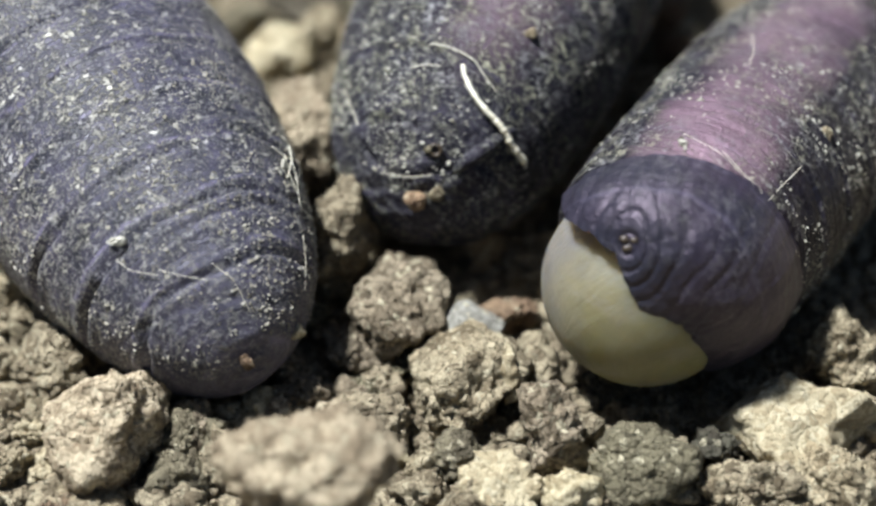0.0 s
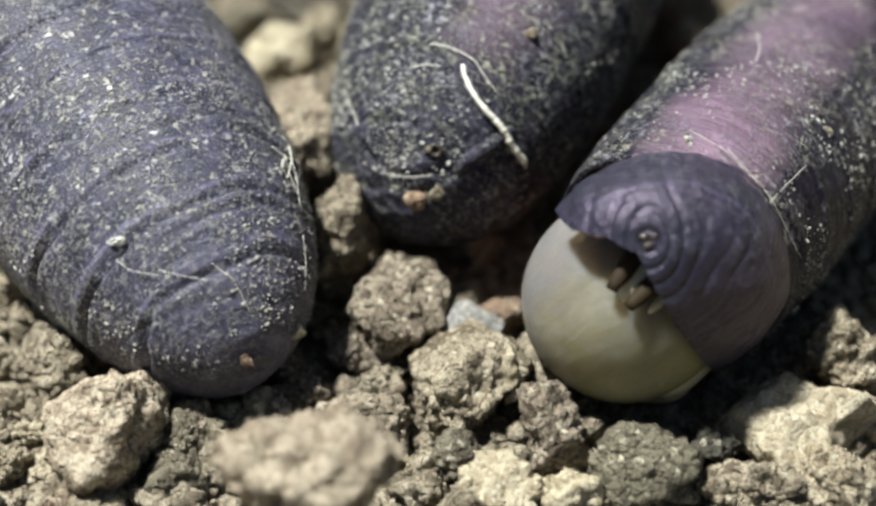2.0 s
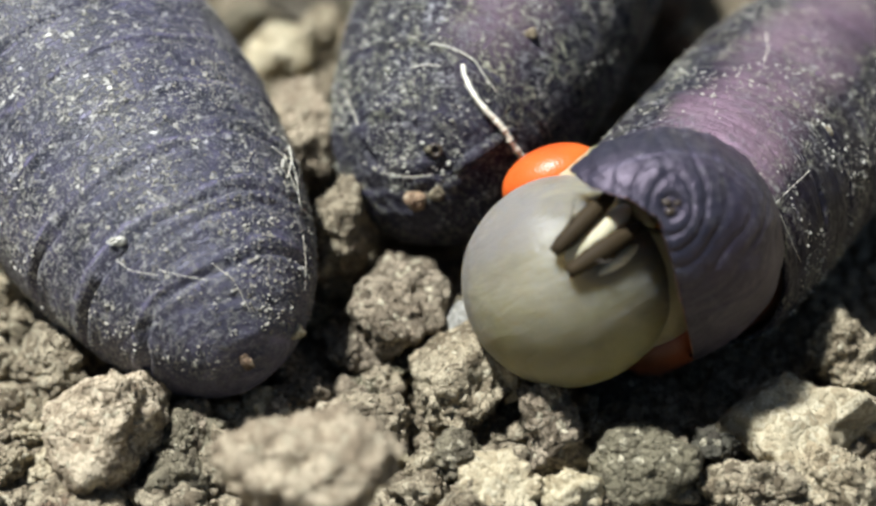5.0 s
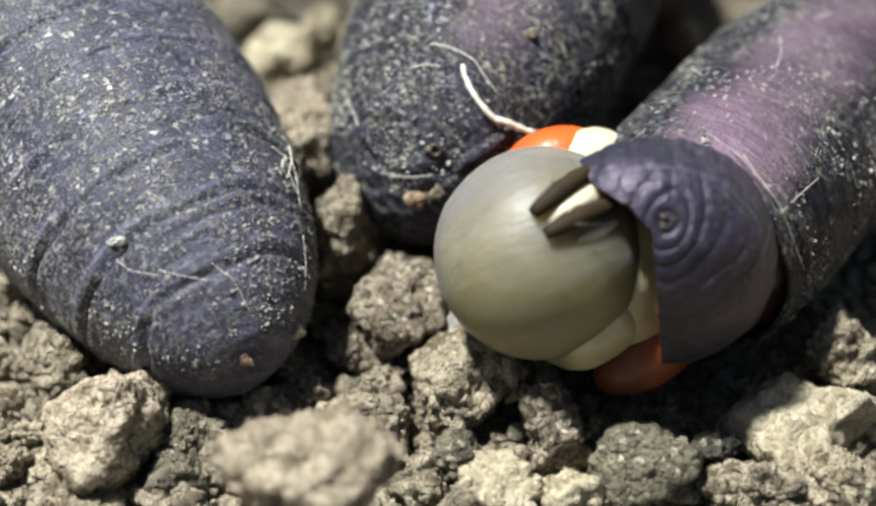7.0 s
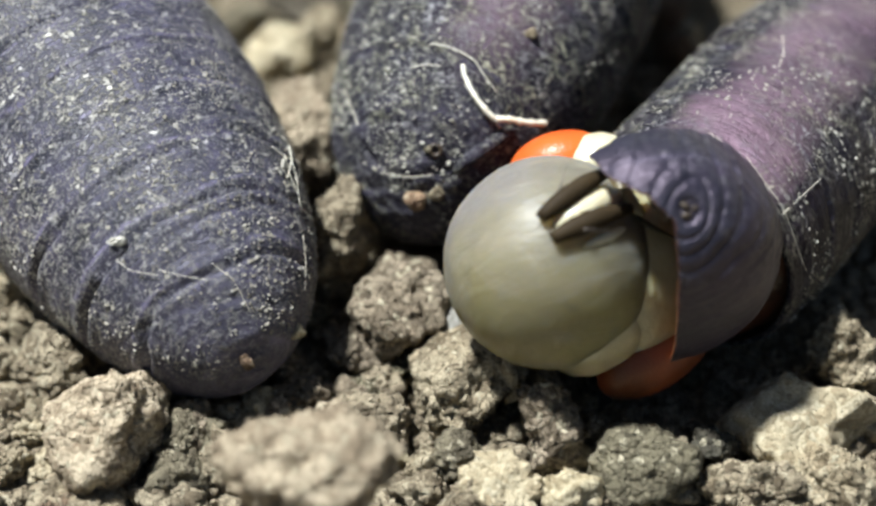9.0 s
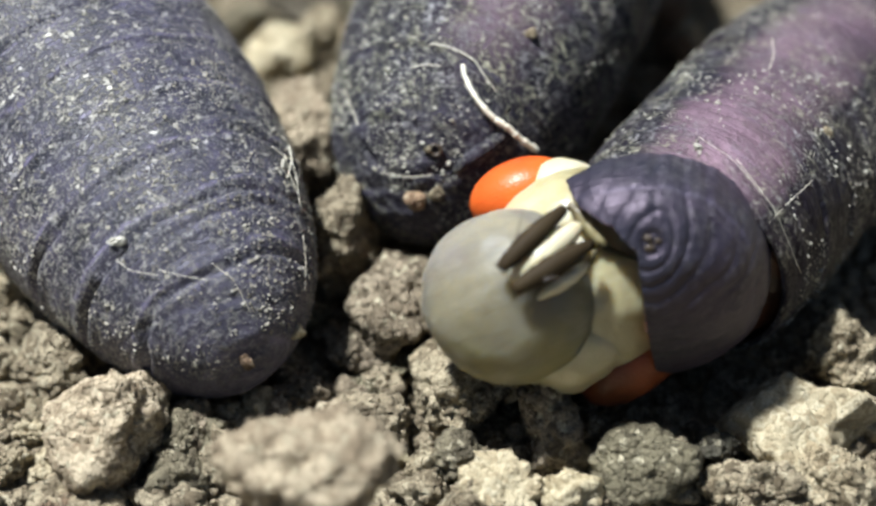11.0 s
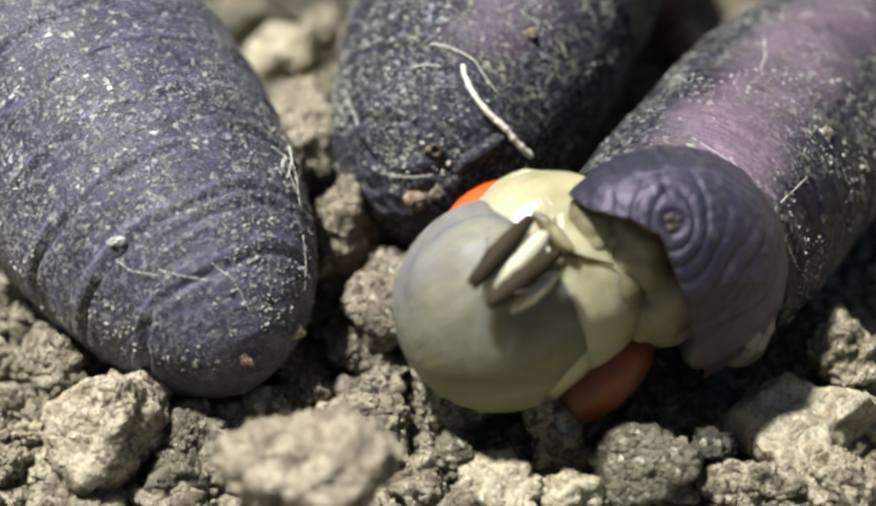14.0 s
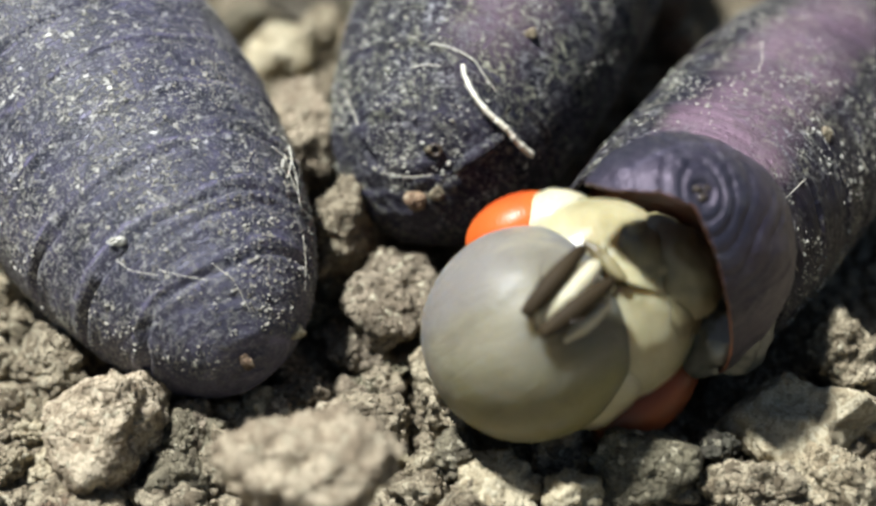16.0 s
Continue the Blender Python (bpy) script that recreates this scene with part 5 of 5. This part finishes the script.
    walk(gena, [
        (0.0, at(-2.32, -0.44, 0.76, 0, 0, 0)),
        (2.2, at(-2.32, -0.44, 0.76, 0, 0, 0)),
        (2.8, at(-2.28, -0.48, 0.77, 0, 0, 0)),
        (3.0, at(-2.28, -0.48, 0.77, 0, 0, 0)),
        (3.5, at(-1.77, -1.18, 0.92, 0, 0, 0)),
        (4.0, at(-1.72, -1.29, 0.89, 0, 0, 0)),
        (4.2, at(-1.72, -1.29, 0.89, 0, 0, 0)),
        (4.9, at(-1.92, -0.84, 0.76, 0, 0, 0)),
        (5.7, at(-1.99, -0.76, 0.74, 0, 0, 0)),
        (6.1, at(-1.97, -0.92, 0.93, 0, 0, 0)),
        (6.5, at(-1.97, -0.92, 0.93, 0, 0, 0)),
        (7.0, at(-1.97, -1.08, 1.14, 0, 0, 0)),
        (7.5, at(-1.97, -1.15, 1.14, 0, 0, 0)),
        (8.0, at(-1.97, -0.90, 0.90, 0, 0, 0)),
        (8.5, at(-1.97, -1.12, 1.10, 0, 0, 0)),
        (9.0, at(-1.97, -1.12, 1.10, 0, 0, 0)),
        (9.2, at(-1.97, -1.12, 1.10, 0, 0, 0)),
        (9.8, at(-1.97, -1.12, 1.10, 0, 0, 0)),
        (10.3, at(-1.97, -0.90, 0.90, 0, 0, 0)),
        (10.7, at(-1.97, -1.12, 1.10, 0, 0, 0)),
        (11.1, at(-1.97, -0.90, 0.90, 0, 0, 0)),
        (11.5, at(-1.97, -0.96, 1.16, 0, 0, 0)),
        (12.0, at(-1.97, -1.03, 1.09, 0, 0, 0)),
        (12.5, at(-1.97, -0.93, 0.82, 0, 0, 0)),
        (13.0, at(-1.97, -1.03, 1.10, 0, 0, 0)),
        (13.5, at(-1.97, -0.96, 0.80, 0, 0, 0)),
        (14.0, at(-1.97, -0.79, 1.00, 0, 0, 0)),
        (14.5, at(-1.97, -1.01, 0.77, 0, 0, 0)),
        (15.0, at(-1.97, -0.92, 0.83, 0, 0, 0)),
        (15.5, at(-1.97, -0.88, 0.93, 0, 0, 0)),
        (16.0, at(-1.97, -1.03, 0.83, 0, 0, 0)),
    ])
    walk(eyes[1], [
        (0.0, at(-2.57, 1.01, 0.74, 10, 0, 0)),
        (2.2, at(-2.57, 1.01, 0.74, 10, 0, 0)),
        (2.8, at(-2.54, 1.05, 0.75, 10, 0, 0)),
        (3.0, at(-2.54, 1.05, 0.75, 10, 0, 0)),
        (3.5, at(-2.37, 1.16, 0.67, 10, 0, 0)),
        (4.0, at(-2.36, 1.38, 0.89, 10, 0, 0)),
        (4.2, at(-2.36, 1.38, 0.89, 10, 0, 0)),
        (4.9, at(-2.36, 1.38, 0.89, 10, 0, 0)),
        (5.7, at(-2.36, 1.38, 0.89, 10, 0, 0)),
        (6.1, at(-2.22, 1.37, 0.82, 10, 0, 0)),
        (6.5, at(-2.22, 1.37, 0.82, 10, 0, 0)),
        (7.0, at(-2.22, 1.47, 0.81, 10, 0, 0)),
        (7.5, at(-2.22, 1.39, 0.82, 10, 0, 0)),
        (8.0, at(-2.22, 1.40, 0.79, 10, 0, 0)),
        (8.5, at(-2.22, 1.41, 0.79, 10, 0, 0)),
        (9.0, at(-2.22, 1.42, 0.81, 10, 0, 0)),
        (9.2, at(-2.22, 1.42, 0.81, 10, 0, 0)),
        (9.8, at(-2.22, 1.42, 0.81, 10, 0, 0)),
        (10.3, at(-2.22, 1.40, 0.79, 10, 0, 0)),
        (10.7, at(-2.22, 1.41, 0.79, 10, 0, 0)),
        (11.1, at(-2.22, 1.40, 0.79, 10, 0, 0)),
        (11.5, at(-2.22, 1.46, 0.67, 10, 0, 0)),
        (12.0, at(-2.22, 1.33, 0.79, 10, 0, 0)),
        (12.5, at(-2.22, 1.52, 0.71, 10, 0, 0)),
        (13.0, at(-2.22, 1.43, 0.68, 10, 0, 0)),
        (13.5, at(-2.22, 1.37, 0.60, 10, 0, 0)),
        (14.0, at(-2.22, 1.55, 0.60, 10, 0, 0)),
        (14.5, at(-2.22, 1.52, 0.52, 10, 0, 0)),
        (15.0, at(-2.22, 1.42, 0.54, 10, 0, 0)),
        (15.5, at(-2.22, 1.47, 0.66, 10, 0, 0)),
        (16.0, at(-2.22, 1.48, 0.60, 10, 0, 0)),
    ])
    walk(skin, [
        (0.0, at(2.55, 0.50, -0.20)),
        (10.5, at(2.55, 0.50, -0.20)),
        (11.3, at(2.96, 0.55, -0.20)),
        (12.2, at(3.20, 0.65, -0.15)),
        (13.0, at(3.45, 0.80, 0.05)),
        (14.0, at(3.66, 0.92, 0.15)),
        (15.0, at(3.76, 0.95, 0.18)),
        (16.0, at(3.80, 0.95, 0.18)),
    ])
    walk(fold, [
        (0.0, at(-1.28, 0.02, 0.05)),
        (2.7, at(-1.28, 0.02, 0.05)),
        (2.9, at(-0.93, 0.04, -0.22)),
        (3.1, at(-0.93, 0.04, -0.22)),
        (3.3, at(-1.26, 0.02, 0.03)),
        (3.6, at(-1.28, 0.02, 0.05)),
        (5.7, at(-1.28, 0.02, 0.05)),
        (6.1, at(-1.15, 0.03, -0.05)),
        (6.3, at(-0.93, 0.04, -0.22)),
        (6.4, at(-0.93, 0.04, -0.22)),
        (6.5, at(-0.97, 0.04, -0.19)),
        (6.6, at(-1.15, 0.03, -0.05)),
        (6.8, at(-1.28, 0.02, 0.05)),
        (7.6, at(-1.28, 0.02, 0.05)),
        (7.8, at(-0.97, 0.04, -0.19)),
        (8.0, at(-0.93, 0.04, -0.22)),
        (8.1, at(-1.06, 0.03, -0.12)),
        (8.2, at(-1.24, 0.02, 0.02)),
        (8.4, at(-1.28, 0.02, 0.05)),
        (9.8, at(-1.28, 0.02, 0.05)),
        (10.3, at(-0.93, 0.04, -0.22)),
        (10.7, at(-1.28, 0.02, 0.05)),
        (11.1, at(-0.97, 0.04, -0.19)),
        (11.3, at(-1.15, 0.03, -0.05)),
        (11.4, at(-1.28, 0.02, 0.05)),
        (12.0, at(-1.28, 0.02, 0.05)),
        (12.2, at(-0.93, 0.04, -0.22)),
        (12.3, at(-0.97, 0.04, -0.19)),
        (12.4, at(-1.28, 0.02, 0.05)),
        (13.3, at(-1.28, 0.02, 0.05)),
        (13.5, at(-0.93, 0.04, -0.22)),
        (13.6, at(-0.93, 0.04, -0.22)),
        (13.7, at(-0.97, 0.04, -0.19)),
        (13.8, at(-1.06, 0.03, -0.12)),
        (13.9, at(-1.15, 0.03, -0.05)),
        (14.0, at(-1.24, 0.02, 0.02)),
        (14.2, at(-1.28, 0.02, 0.05)),
        (14.8, at(-1.28, 0.02, 0.05)),
        (15.0, at(-1.15, 0.03, -0.05)),
        (15.1, at(-0.97, 0.04, -0.19)),
        (15.2, at(-0.93, 0.04, -0.22)),
        (15.3, at(-1.01, 0.04, -0.16)),
        (15.4, at(-1.19, 0.03, -0.02)),
        (15.6, at(-1.28, 0.02, 0.05)),
        (16.0, at(-1.28, 0.02, 0.05)),
    ])
    walk(neck, [
        (0.0, at(2.20, -0.05, 0.05)),
        (11.2, at(2.20, -0.05, 0.05)),
        (11.5, at(3.00, -0.05, 0.05)),
        (12.2, at(3.40, -0.05, 0.05)),
        (13.3, at(3.55, -0.05, 0.05)),
        (14.0, at(3.75, -0.05, 0.05)),
        (14.8, at(4.00, -0.05, 0.05)),
        (15.2, at(4.15, -0.05, 0.05)),
        (16.0, at(4.10, -0.05, 0.05)),
    ])
    walk(pushed_clod, [
        (0.0, at(-0.520, -0.580, 0.570)),
        (9.2, at(-0.520, -0.580, 0.570)),
        (12.0, at(-0.589, -0.525, 0.570)),
        (13.6, at(-0.620, -0.491, 0.570)),
        (16.0, at(-0.628, -0.491, 0.570)),
    ])


motions()
